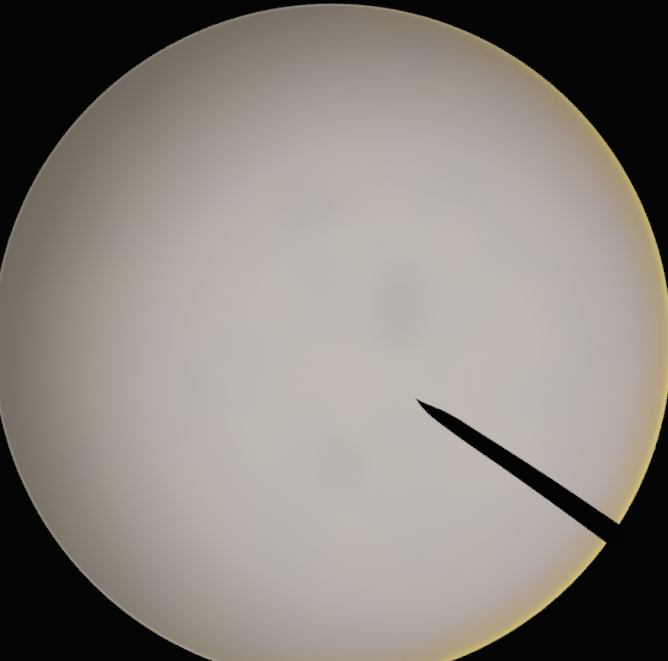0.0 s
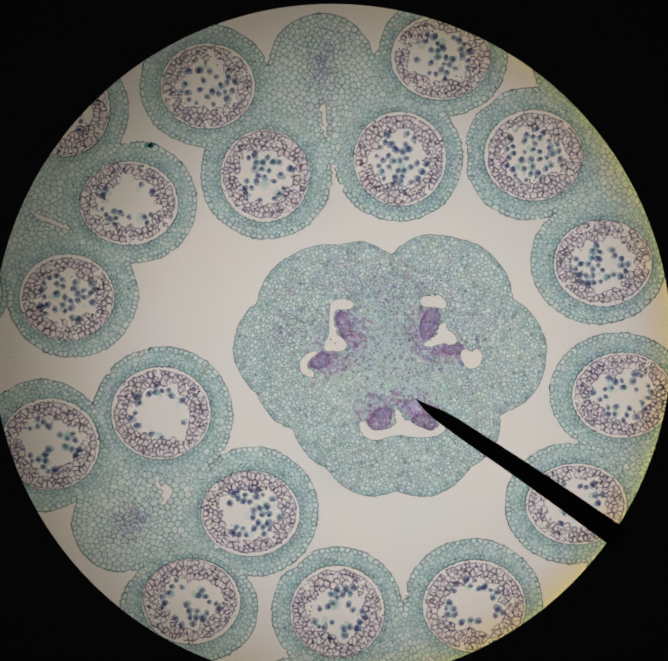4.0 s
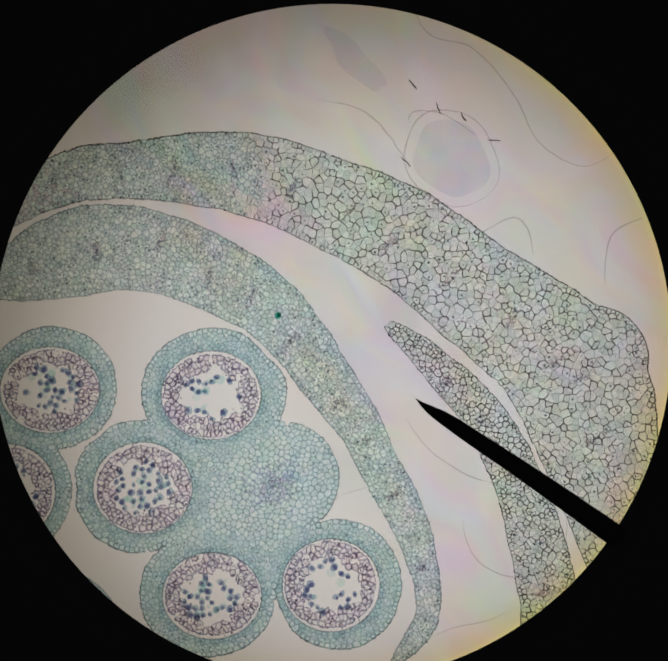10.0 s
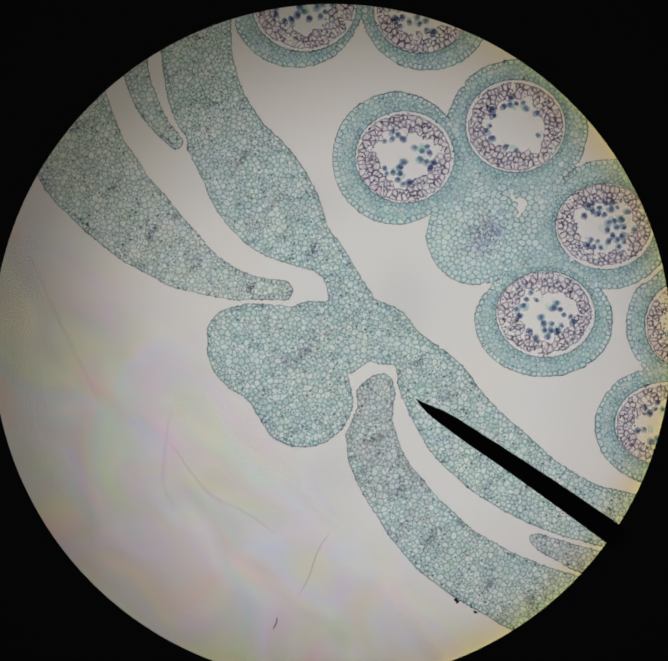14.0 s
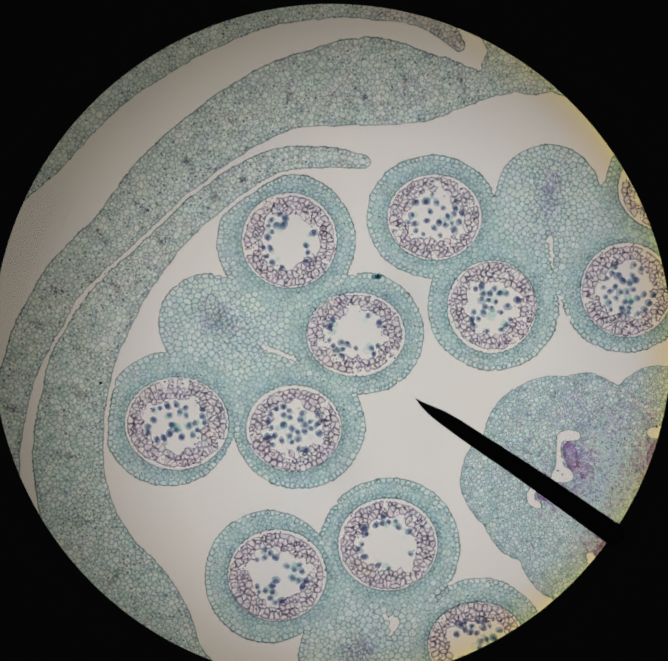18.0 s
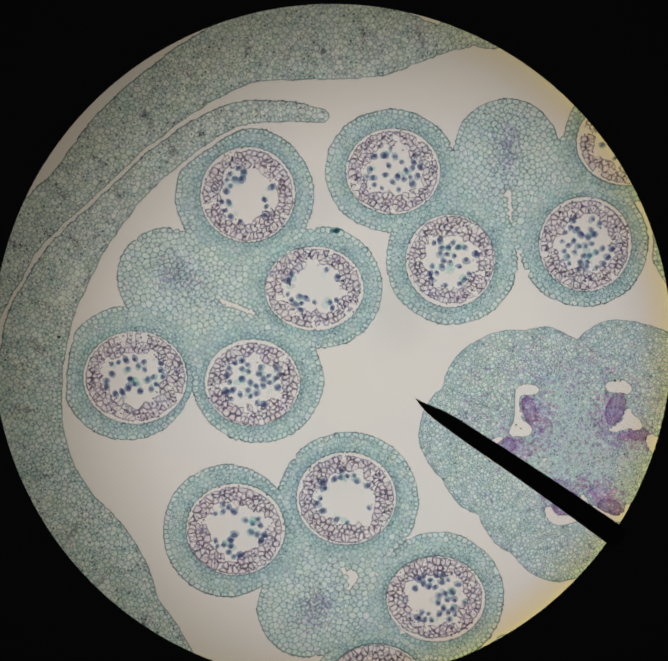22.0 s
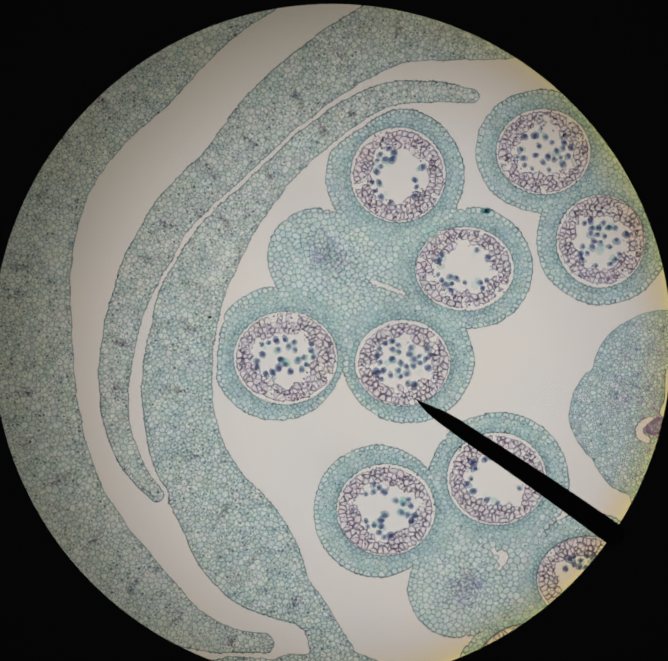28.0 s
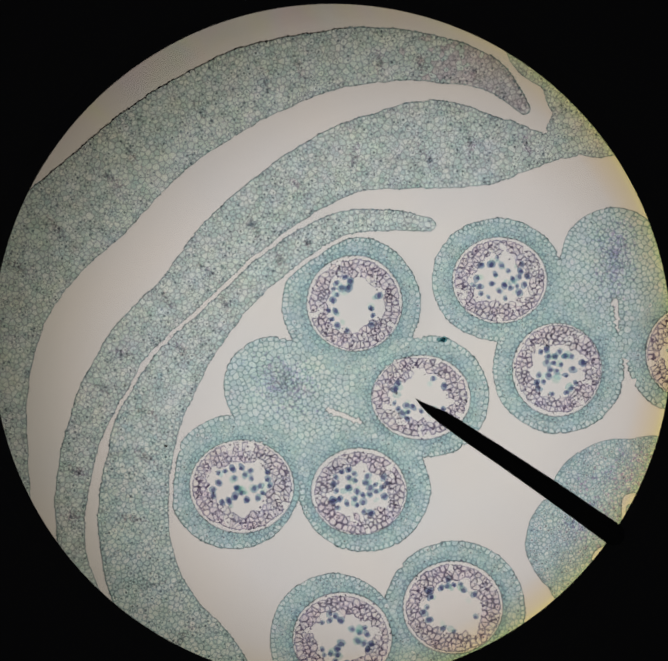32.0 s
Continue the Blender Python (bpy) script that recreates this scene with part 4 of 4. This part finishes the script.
def anther(key):
    locules, lobes, bump, vein, filling = ANTHERS[key]
    mid = np.mean([q[:2] for q in locules], 0)
    at = (float(mid[0]), float(mid[1]))
    core = []
    for q in lobes:
        core.append(ellipse(q[:2], q[2:]))
    core.append(ellipse(bump[:2], (bump[2], bump[2])))
    link = [(*mid, 95), (*((mid + np.array(bump[:2])) / 2), 115), (*bump[:2], 90)]
    for q in lobes:
        core.append(band([(*mid, 80), (*((mid + np.array(q[:2])) / 2), 78), (*q[:2], 90)]))
    every = np.array([(q[0] - q[2], q[1] - q[3], q[0] + q[2], q[1] + q[3]) for q in lobes] + [(bump[0] - bump[2], bump[1] - bump[2], bump[0] + bump[2], bump[1] + bump[2])])
    box = (every[:, 0].min() - 15, every[:, 1].min() - 15, every[:, 2].max() + 15, every[:, 3].max() + 15)
    body = apart(rough(blend(core + [band(link)], 9.0), 1.6, 1.5), box)
    shape = minus(body, [ellipse(q[:2], (q[2] + 2, q[3] + 2)) for q in locules] + [band(CLEFTS[key])])
    ob = thing("anther_section", at, "blue-green four-chambered anther section with violet-lined chambers", "anther", "anthers round the ovary")

    def kinds(c):
        near = np.min([ellipse(q[:2], (q[2], q[3]))(c) for q in locules], 0)
        return np.where(near + rng.normal(0, 3, len(c)) < 15, 2, ((near + rng.normal(0, 9, len(c)) > 46) | (body(c) > -9.5)).astype(int))

    def layered(p):
        rows = []
        for x, y, a, b in locules:
            for d, gap in ((14.0, 13.0), (20.5, 14.0), (28.0, 16.0), (36.5, 17.0)):
                n = int(math.pi * (a + b + 2 * d) / gap)
                t = np.arange(n) * 2 * np.pi / n + rng.uniform(0, 6) + rng.normal(0, 0.02, n)
                e = d + rng.normal(0, 1.0, n)
                rows.append(np.stack([x + (a + e) * np.cos(t), y + (b + e) * np.sin(t)], 1))
        rows = np.concatenate(rows)
        near = [ellipse(e[:2], (e[2], e[3]))(rows) for e in locules]
        rows = rows[(body(rows) < -13) & (np.min(near, 0) > 12.5) & (np.partition(near, 1, 0)[1] > 42) & (band(CLEFTS[key])(rows) > 10)]
        out = p[np.min([ellipse(e[:2], (e[2], e[3]))(p) for e in locules], 0) > 13]
        return thinned(np.concatenate([rows, out]), 7.0, np.r_[np.full(len(rows), 0.75), np.full(len(out), 1.0)])

    def wall(c):
        return np.where(np.min([ellipse(q[:2], (q[2], q[3]))(c) for q in locules], 0) > 46, 1.1, 1.3)

    mids, _ = tissue("tissue", ob, mid, shape, box, 11.5, [LOBE, PITH, INNER, LOBE_WALL, PITH_WALL, INNER_WALL, RIM, DARK], wall, skin=11.0, kinds=kinds, extra=layered,
                     given=seeds(shape, box, 10.8, 11.0, math.atan2(mid[1] - bump[1], mid[0] - bump[0])), single=lambda c: np.hypot(c[:, 0] - bump[0], c[:, 1] - bump[1]) < 66, label="blue-green wall and paler spongy middle")
    near = np.min([ellipse(q[:2], (q[2], q[3]))(mids) for q in locules], 0)
    pick = mids[rng.uniform(0, 1, len(mids)) < np.where(near < 24, 0.5, np.where(near < 48, 0.36, 0.10))]
    dots("nuclei", ob, mid, pick + rng.uniform(-3, 3, pick.shape), rng.uniform(1.1, 2.5, len(pick)), NUCLEUS, "tiny dark nuclei", height=LOW + 0.4)
    bundle(ob, at, vein[:2], (vein[2] * 1.35, vein[3] * 1.25), vein[4], 640)
    grit = rng.normal(0, 0.5, (70, 2)) * vein[2:4] + vein[:2]
    dots("vein_cells", ob, mid, grit, rng.uniform(0.9, 1.9, 70), NUCLEUS, "tiny dark nuclei of the vein", height=TOP + 0.6)
    for (x, y, a, b), (count, ex, ey, er) in zip(locules, filling):
        locule = part("locule", ring_mesh("locule", (x, y), (a, b), 0, 1.0, 1.018, mid, wobble=0.006), [LINING], ob, "pollen chamber with a thin violet lining")
        phase = rng.uniform(0, 6, 3)

        def ragged(p, x=x, y=y, a=a, b=b, phase=phase):
            t = np.arctan2((p[:, 1] - y) / b, (p[:, 0] - x) / a)
            return 7 * np.sin(3 * t + phase[0]) + 5 * np.sin(7 * t + phase[1]) + 4 * np.sin(13 * t + phase[2])

        inner = ellipse((x, y), (a * 0.60, b * 0.58))
        annulus = ellipse((x + rng.uniform(-4, 4), y + rng.uniform(-4, 4)), (a * 0.955, b * 0.95))
        lining = lambda p, annulus=annulus, inner=inner, ragged=ragged: np.maximum(annulus(p) + 2.6 * waves(p, 11.0), -(inner(p) + ragged(p)))
        rows = []
        for f in (0.875, 0.745, 0.62):
            n = int(2 * math.pi * f * (a + b) / 2 / (8.2 if f > 0.7 else 9.6))
            t = np.arange(n) * 2 * np.pi / n + rng.uniform(0, 6) + rng.normal(0, 0.028, n)
            f = f + rng.normal(0, 0.038, n)
            rows.append(np.stack([x + a * f * np.cos(t), y + b * f * np.sin(t)], 1))
        rows = np.concatenate(rows)
        rows = rows[lining(rows) < -2.5]
        blobs = np.concatenate([rows, rows[::2]])
        dots("tapetum_nuclei", locule, mid, blobs + rng.normal(0, 6.5, blobs.shape), rng.uniform(1.0, 3.1, len(blobs)), TAPETUM_DARK, "dark purple nuclei", height=TOP)
        tissue("tapetum", locule, mid, lining, (x - a, y - b, x + a, y + b), 13.0, [TAPETUM] * 3 + [TAPETUM_WALL] * 4 + [TAPETUM_DARK], lambda c: 1.45 + 0 * c[:, 0], skin=10.0, given=(rows, rows[:1] * 1.0),
               dark=lambda p, x=x, y=y: noise01(np.stack([np.arctan2(p[:, 1] - y, p[:, 0] - x) * 90, np.hypot(*(p - (x, y)).T) * 0.35], 1) + 31 * x, 5.0) + rng.uniform(-0.2, 0.2, len(p)) > 0.50, drop=lambda c: rng.uniform(0, 1, len(c)) < 0.05, label="violet ragged cells lining the chamber")
        spots, tries = [], 0
        while len(spots) < count and tries < 4000:
            tries += 1
            t, r = rng.uniform(0, 2 * math.pi), math.sqrt(rng.uniform(0, 1)) * 0.60
            u, v = r * math.cos(t), r * math.sin(t)
            if spots and rng.uniform() < 0.4:
                s, w = spots[rng.integers(len(spots))]
                u, v = s + 15.5 / a * math.cos(t), w + 15.5 / b * math.sin(t)
                if math.hypot(u, v) > 0.62:
                    continue
            if math.hypot(u - ex, v - ey) < er:
                continue
            if all(math.hypot((u - s) * a, (v - w) * b) > 13.5 for s, w in spots):
                spots.append((u, v))
        cloud = np.array([spots[rng.integers(len(spots))] for _ in range(22)]) + rng.normal(0, 0.07, (22, 2))
        cloud = cloud[np.hypot(*cloud.T) < 0.5]
        dots("fluid", locule, mid, np.array((x, y)) + cloud * (a, b), rng.uniform(5, 12, len(cloud)), FLUID, "pale blue-green remains of fluid", height=0.3)
        for u, v in spots:
            g = new("pollen_grain", GRAINS[rng.integers(len(GRAINS))])
            g.parent = locule
            size = rng.uniform(0.68, 1.12)
            g.location = ((x + u * a - mid[0]) * U, (y + v * b - mid[1]) * U, 0.5 * U)
            g.rotation_euler = (0, 0, rng.uniform(0, 6.28))
            g.scale = (size, size * rng.uniform(0.8, 1.0), 1)
    return ob


for key in ANTHERS:
    anther(key)


# ---- mounting medium, cracks and dirt ----


def fringes(name):
    """Thin mounting medium with faint interference tints in soft bands."""
    m, n, l = material(name)
    out, clear = n.new("ShaderNodeOutputMaterial"), n.new("ShaderNodeBsdfTransparent")
    place, cloud, tint = n.new("ShaderNodeTexCoord"), n.new("ShaderNodeTexNoise"), n.new("ShaderNodeVectorMath")
    lay = n.new("ShaderNodeMapping")
    lay.vector_type = "TEXTURE"
    lay.inputs["Rotation"].default_value, lay.inputs["Scale"].default_value = (0, 0, radians(-48)), (1.3, 0.85, 1)
    l.new(place.outputs["Object"], lay.inputs["Vector"])
    cloud.inputs["Scale"].default_value, cloud.inputs["Detail"].default_value, cloud.inputs["Distortion"].default_value = 1 / (150 * U), 2.0, 0.9
    l.new(lay.outputs["Vector"], cloud.inputs["Vector"])
    tint.operation = "MULTIPLY_ADD"
    tint.inputs[1].default_value, tint.inputs[2].default_value = (0.46, 0.41, 0.70), (0.68, 0.70, 0.565)
    l.new(cloud.outputs["Color"], tint.inputs[0])
    # the film is thin where it meets the section, and thinner on one side
    axes, rise, side, both, fade = (n.new(k) for k in ("ShaderNodeSeparateXYZ", "ShaderNodeMapRange", "ShaderNodeMapRange", "ShaderNodeMath", "ShaderNodeMix"))
    l.new(place.outputs["Object"], axes.inputs[0])
    l.new(axes.outputs["Z"], rise.inputs["Value"])
    rise.inputs["From Min"].default_value, rise.inputs["From Max"].default_value = 0.1 * U, 0.6 * U
    l.new(axes.outputs["X"], side.inputs["Value"])
    side.inputs["From Min"].default_value, side.inputs["From Max"].default_value = 500 * U, 1500 * U
    side.inputs["To Min"].default_value, side.inputs["To Max"].default_value = 1.0, 0.6
    both.operation = "MULTIPLY"
    l.new(rise.outputs["Result"], both.inputs[0])
    l.new(side.outputs["Result"], both.inputs[1])
    fade.data_type = "RGBA"
    l.new(both.outputs[0], fade.inputs["Factor"])
    fade.inputs["A"].default_value = (1, 1, 1, 1)
    l.new(tint.outputs["Vector"], fade.inputs["B"])
    l.new(fade.outputs["Result"], clear.inputs["Color"])
    l.new(clear.outputs[0], out.inputs["Surface"])
    lum(m, (0.9, 0.9, 0.9))
    return m


medium = thing("mounting_medium", (0, 0), "clear mounting medium with faint rainbow tints and cracks", "mountant")


def film_mesh():
    n = 240
    turns = np.arange(n) * 2 * np.pi / n
    away = np.stack([np.cos(turns), np.sin(turns)], 1)
    far = 2900 / np.abs(away).max(1)
    reach = np.full(n, 1000.0)
    for r in np.arange(1000.0, 1800.0, 20.0):
        p = away * r
        hit = np.min([shape(p) for shape, _ in BUILT], 0) < 0
        reach[hit] = r
    reach[(turns < radians(70)) | (turns > radians(345))] = 1010
    reach = np.max([np.roll(reach, k) for k in range(-3, 4)], 0) * 0.5 + np.mean([np.roll(reach, k) for k in range(-9, 10)], 0) * 0.5
    verts, faces = [], []
    for (c, s), f, r in zip(away, far, reach):
        for q, z in ((r - 40, 0.1), (r + 50, 0.35), (r + 150, 0.6), (f, 0.6)):
            verts.append((U * q * c, U * q * s, U * z))
    for i in range(n):
        a, b = 4 * i, 4 * ((i + 1) % n)
        faces += [(a + q, a + q + 1, b + q + 1, b + q) for q in range(3)]
    return mesh_of("film", verts, faces)


part("film", film_mesh(), [fringes("mounting_medium")], medium, "thin clear film with pale pink and green tints")


def ribbon(name, line, width, z=1.2):
    """A thin raised thread along a line of plan points, tapering at both ends."""
    q = np.array(line, float)
    verts, faces = [], []
    d = np.gradient(q, axis=0)
    d /= np.hypot(*d.T)[:, None] + 1e-9
    for i, ((x, y), (dx, dy)) in enumerate(zip(q, d)):
        w = width * (0.35 + 0.65 * math.sin(math.pi * (i + 0.5) / len(q)))
        for f, h in ((-1, 0.1), (-0.4, z), (0.4, z), (1, 0.1)):
            verts.append((U * (x - dy * w * f), U * (y + dx * w * f), U * h))
    for i in range(len(q) - 1):
        faces += [(4 * i + j, 4 * i + j + 1, 4 * i + j + 5, 4 * i + j + 4) for j in range(3)]
    return mesh_of(name, verts, faces)


def arc(x, y, turn, length, bend, wobble=2.0, n=26):
    pts, a = [], radians(turn)
    for i in range(n):
        pts.append((x, y))
        a += radians(bend) / n + rng.normal(0, 0.03) * wobble
        x, y = x + math.cos(a) * length / n, y + math.sin(a) * length / n
    return pts


CRACKS = [(1640, 1000, -80, 420, 60), (1060, 560, -60, 300, 40), (1010, 420, -150, 260, 60), (1190, 330, -100, 420, 200), (1110, 60, 10, 200, 20),
          (1560, 160, -90, 260, 30), (1480, -180, -60, 260, 30), (1760, -520, -60, 520, -70), (1860, -800, -120, 420, 260), (1780, -1150, -100, 500, 40), (1640, -1260, -60, 300, 60),
          (1080, -1420, -90, 260, 60), (1320, -1010, -10, 60, 10), (-894, -1266, 50, 170, 14), (-560, 1420, 40, 260, 20), (60, 1290, -60, 220, 40)]
LINES = [[(1064, 1587), (1077, 1497), (1122, 1434), (1212, 1407), (1302, 1308), (1365, 1191), (1464, 1137), (1545, 1173)], [(853, 1290), (943, 1272), (996, 1236), (1050, 1164), (1068, 1128)],
         [(1230, 984), (1302, 1020), (1338, 993), (1351, 930)], [(1599, 1020), (1527, 975), (1513, 858)], [(1065, 1236), (1075, 1262), (1140, 1258), (1225, 1204)]]


def smooth(line, n=9):
    q, out = np.array(line, float), []
    for i in range(len(q) - 1):
        a, b, c, e = q[max(i - 1, 0)], q[i], q[i + 1], q[min(i + 2, len(q) - 1)]
        for t in np.arange(n) / n:
            out.append(0.5 * (2 * b + (c - a) * t + (2 * a - 5 * b + 4 * c - e) * t * t + (3 * b - a - 3 * c + e) * t ** 3) + rng.normal(0, 0.8, 2))
    return out


def pool(x, y, a, b, turn, rimmed):
    """A bubble of mounting medium that dried in place: a greyish flat patch, some with a thin ring round it."""
    k, s = math.cos(radians(turn)), math.sin(radians(turn))

    def ring(f, w):
        pts = []
        for i in range(61):
            t = 2 * math.pi * i / 60
            g = f * (1 + w * math.sin(3 * t + x) + w * math.sin(5 * t + y))
            pts.append((x + a * g * math.cos(t) * k - b * g * math.sin(t) * s, y + a * g * math.cos(t) * s + b * g * math.sin(t) * k))
        return pts
    inner = ring(0.80 if rimmed else 1.0, 0.035 if rimmed else 0.09)[:-1]
    part("bubble", mesh_of("bubble", [(U * p, U * q, U * 0.8) for p, q in inner], [tuple(range(60))]), [HAZE], medium, "faint greyish dried bubble")
    if rimmed:
        part("crack", ribbon("crack", ring(1.0, 0.02), 1.7), [FAINT], medium, "thin grey ring")


for x, y, a, b, turn, rimmed in ((1163, 1155, 118, 100, -50, True), (942, 1380, 95, 30, -48, False)):
    pool(x, y, a, b, turn, rimmed)
for line in LINES:
    part("crack", ribbon("crack", smooth(line), rng.uniform(1.5, 2.2)), [FAINT], medium, "fine grey crack line")
for line in ([(-1506, -486), (-1447, -622), (-1389, -739), (-1340, -837)], [(-1184, -915), (-1096, -1032), (-1018, -1071), (-935, -1130)], [(-1184, -837), (-1203, -993), (-1174, -1071)]):
    part("fold", ribbon("fold", smooth(line), 4.0), [FOLD], medium, "pale wavy fold in the film")
for x, y, turn, length, bend in CRACKS:
    part("crack", ribbon("crack", arc(x, y, turn, length, bend), rng.uniform(1.0, 1.9)), [FAINT], medium, "fine grey crack line")


def debris(at, size, mat, label, stroke=None):
    ob = thing("debris_speck", at, label, "debris", "specks of dirt")
    if stroke:
        part("fibre", ribbon("fibre", arc(0, 0, stroke, size, 12, 5.0, 10), 1.3, 6.0), [mat], ob)
    else:
        dots("grit", ob, np.array((0.0, 0.0)), rng.normal(0, size * 0.3, (5, 2)), rng.uniform(0.35, 0.7, 5) * size, mat, height=TOP + 2)


debris((-419, 422), 10, CLOT, "dark blue-green clot on the edge of an anther")
for x, y, size, stroke in ((-1052, 180, 5, None), (-156, 1138, 5, None), (-531, -1276, 7, None), (-488, -1301, 6, None), (25, -1301, 6, None), (-340, 1280, 26, 60), (52, 1312, 13, 40), (44, 1302, 18, -130),
                           (791, 1562, 26, -70), (1066, 1335, 32, -80), (1128, 1282, 30, -60), (1186, 1260, 26, -85), (1245, 1196, 34, 5), (1240, 1455, 22, -100), (1048, 1158, 34, -50), (-950, -1340, 32, 65), (-1375, -415, 5, None), (-1294, -459, 4, None), (560, -480, 4, None), (-1145, 320, 4, None), (-8, -21, 3, None), (3, -28, 3, None), (218, 80, 3, None), (231, 81, 3, None)):
    debris((x, y), size, SPECK, "tiny black speck of dirt on the slide" if stroke is None else "short dark fibre lying on the slide", stroke)
crystal = thing("green_crystal", (766, 795), "small bright green crystal in the tepal", "crystal")
dots("crystal", crystal, np.array((0.0, 0.0)), np.array([(0.0, 0.0), (2.5, 1.5)]), np.array([8.0, 6.0]), GREEN, height=TOP + 2, squash=0.95)

# the cemented edge of the cover glass, and the ground edge of the slide
edge = thing("cover_glass_edge", (-164, -3080), "dark cemented edge of the cover glass with dried crystals", "glass edge")


def along(x):
    return 0.00014 * (x + 400) ** 2 + 0.09 * x


def ragged_band(name, low, high, z, steps=260):
    """A flat uneven strip along the glass edge, between two wavering borders."""
    verts, faces = [], []
    for i in range(steps):
        x = -1500 + 3000 * i / (steps - 1)
        q = np.array([[x, 0.0]])
        a = low + 0.5 * abs(low) * float(waves(q, 60.0)[0]) + 5 * float(waves(q + 9, 9.0)[0])
        b = high + 3.5 * float(waves(q + 5, 14.0)[0])
        verts += [(U * x, U * (along(x) + a), U * 0.5), (U * x, U * (along(x) + 0.5 * (a + b)), U * z), (U * x, U * (along(x) + b), U * 0.5)]
    for i in range(steps - 1):
        faces += [(3 * i + q, 3 * i + 3 + q, 3 * i + 4 + q, 3 * i + 1 + q) for q in (0, 1)]
    return mesh_of(name, verts, faces)


CEMENT = stain("cement", (0.16, 0.15, 0.15), (0.03, 0.03, 0.04), patch=40)
VARNISH = stain("old_varnish", (0.90, 0.89, 0.72), (0.62, 0.60, 0.44), patch=50)
part("bead", ragged_band("bead", -24, 17, 10.0), [CEMENT], edge, "thick dark bead of cement")
part("varnish", ragged_band("varnish", -62, -20, 3.0), [VARNISH], edge, "greenish yellow dried varnish")
for i in range(130):
    x = rng.uniform(-1100, 1000)
    part("crystal", ribbon("crystal", arc(x, along(x) - rng.uniform(10, 60), rng.uniform(-150, -30), rng.uniform(20, 80), rng.uniform(-80, 80), 6.0, 9), rng.uniform(1.5, 4.5), 5.0), [SPECK], edge)
for i in range(26):
    x = rng.uniform(-900, 900)
    part("grit", ribbon("grit", arc(x, along(x) + rng.choice([-1, 1]) * rng.uniform(60, 260), rng.uniform(0, 360), rng.uniform(8, 24), 30, 5.0, 6), rng.uniform(1.5, 3.5), 4.0), [SPECK], edge)
ground = ribbon("ground_edge", [(x - 300 + 0.0, -4786 + 0.2 * x + 1400 + rng.normal(0, 5)) for x in np.linspace(-2900, 3200, 240)], 15, 3.0)
part("ground_edge", ground, [stain("ground_glass", (0.62, 0.58, 0.52), (0.20, 0.18, 0.16), patch=40, fine=7)], slide, "rough ground lower edge")


def motions():
    for ob, at in MOVERS:
        walk(ob, [(t, pose(at[0] * U + x * U, at[1] * U + y * U, 0)) for t, x, y in SLIDE])


motions()
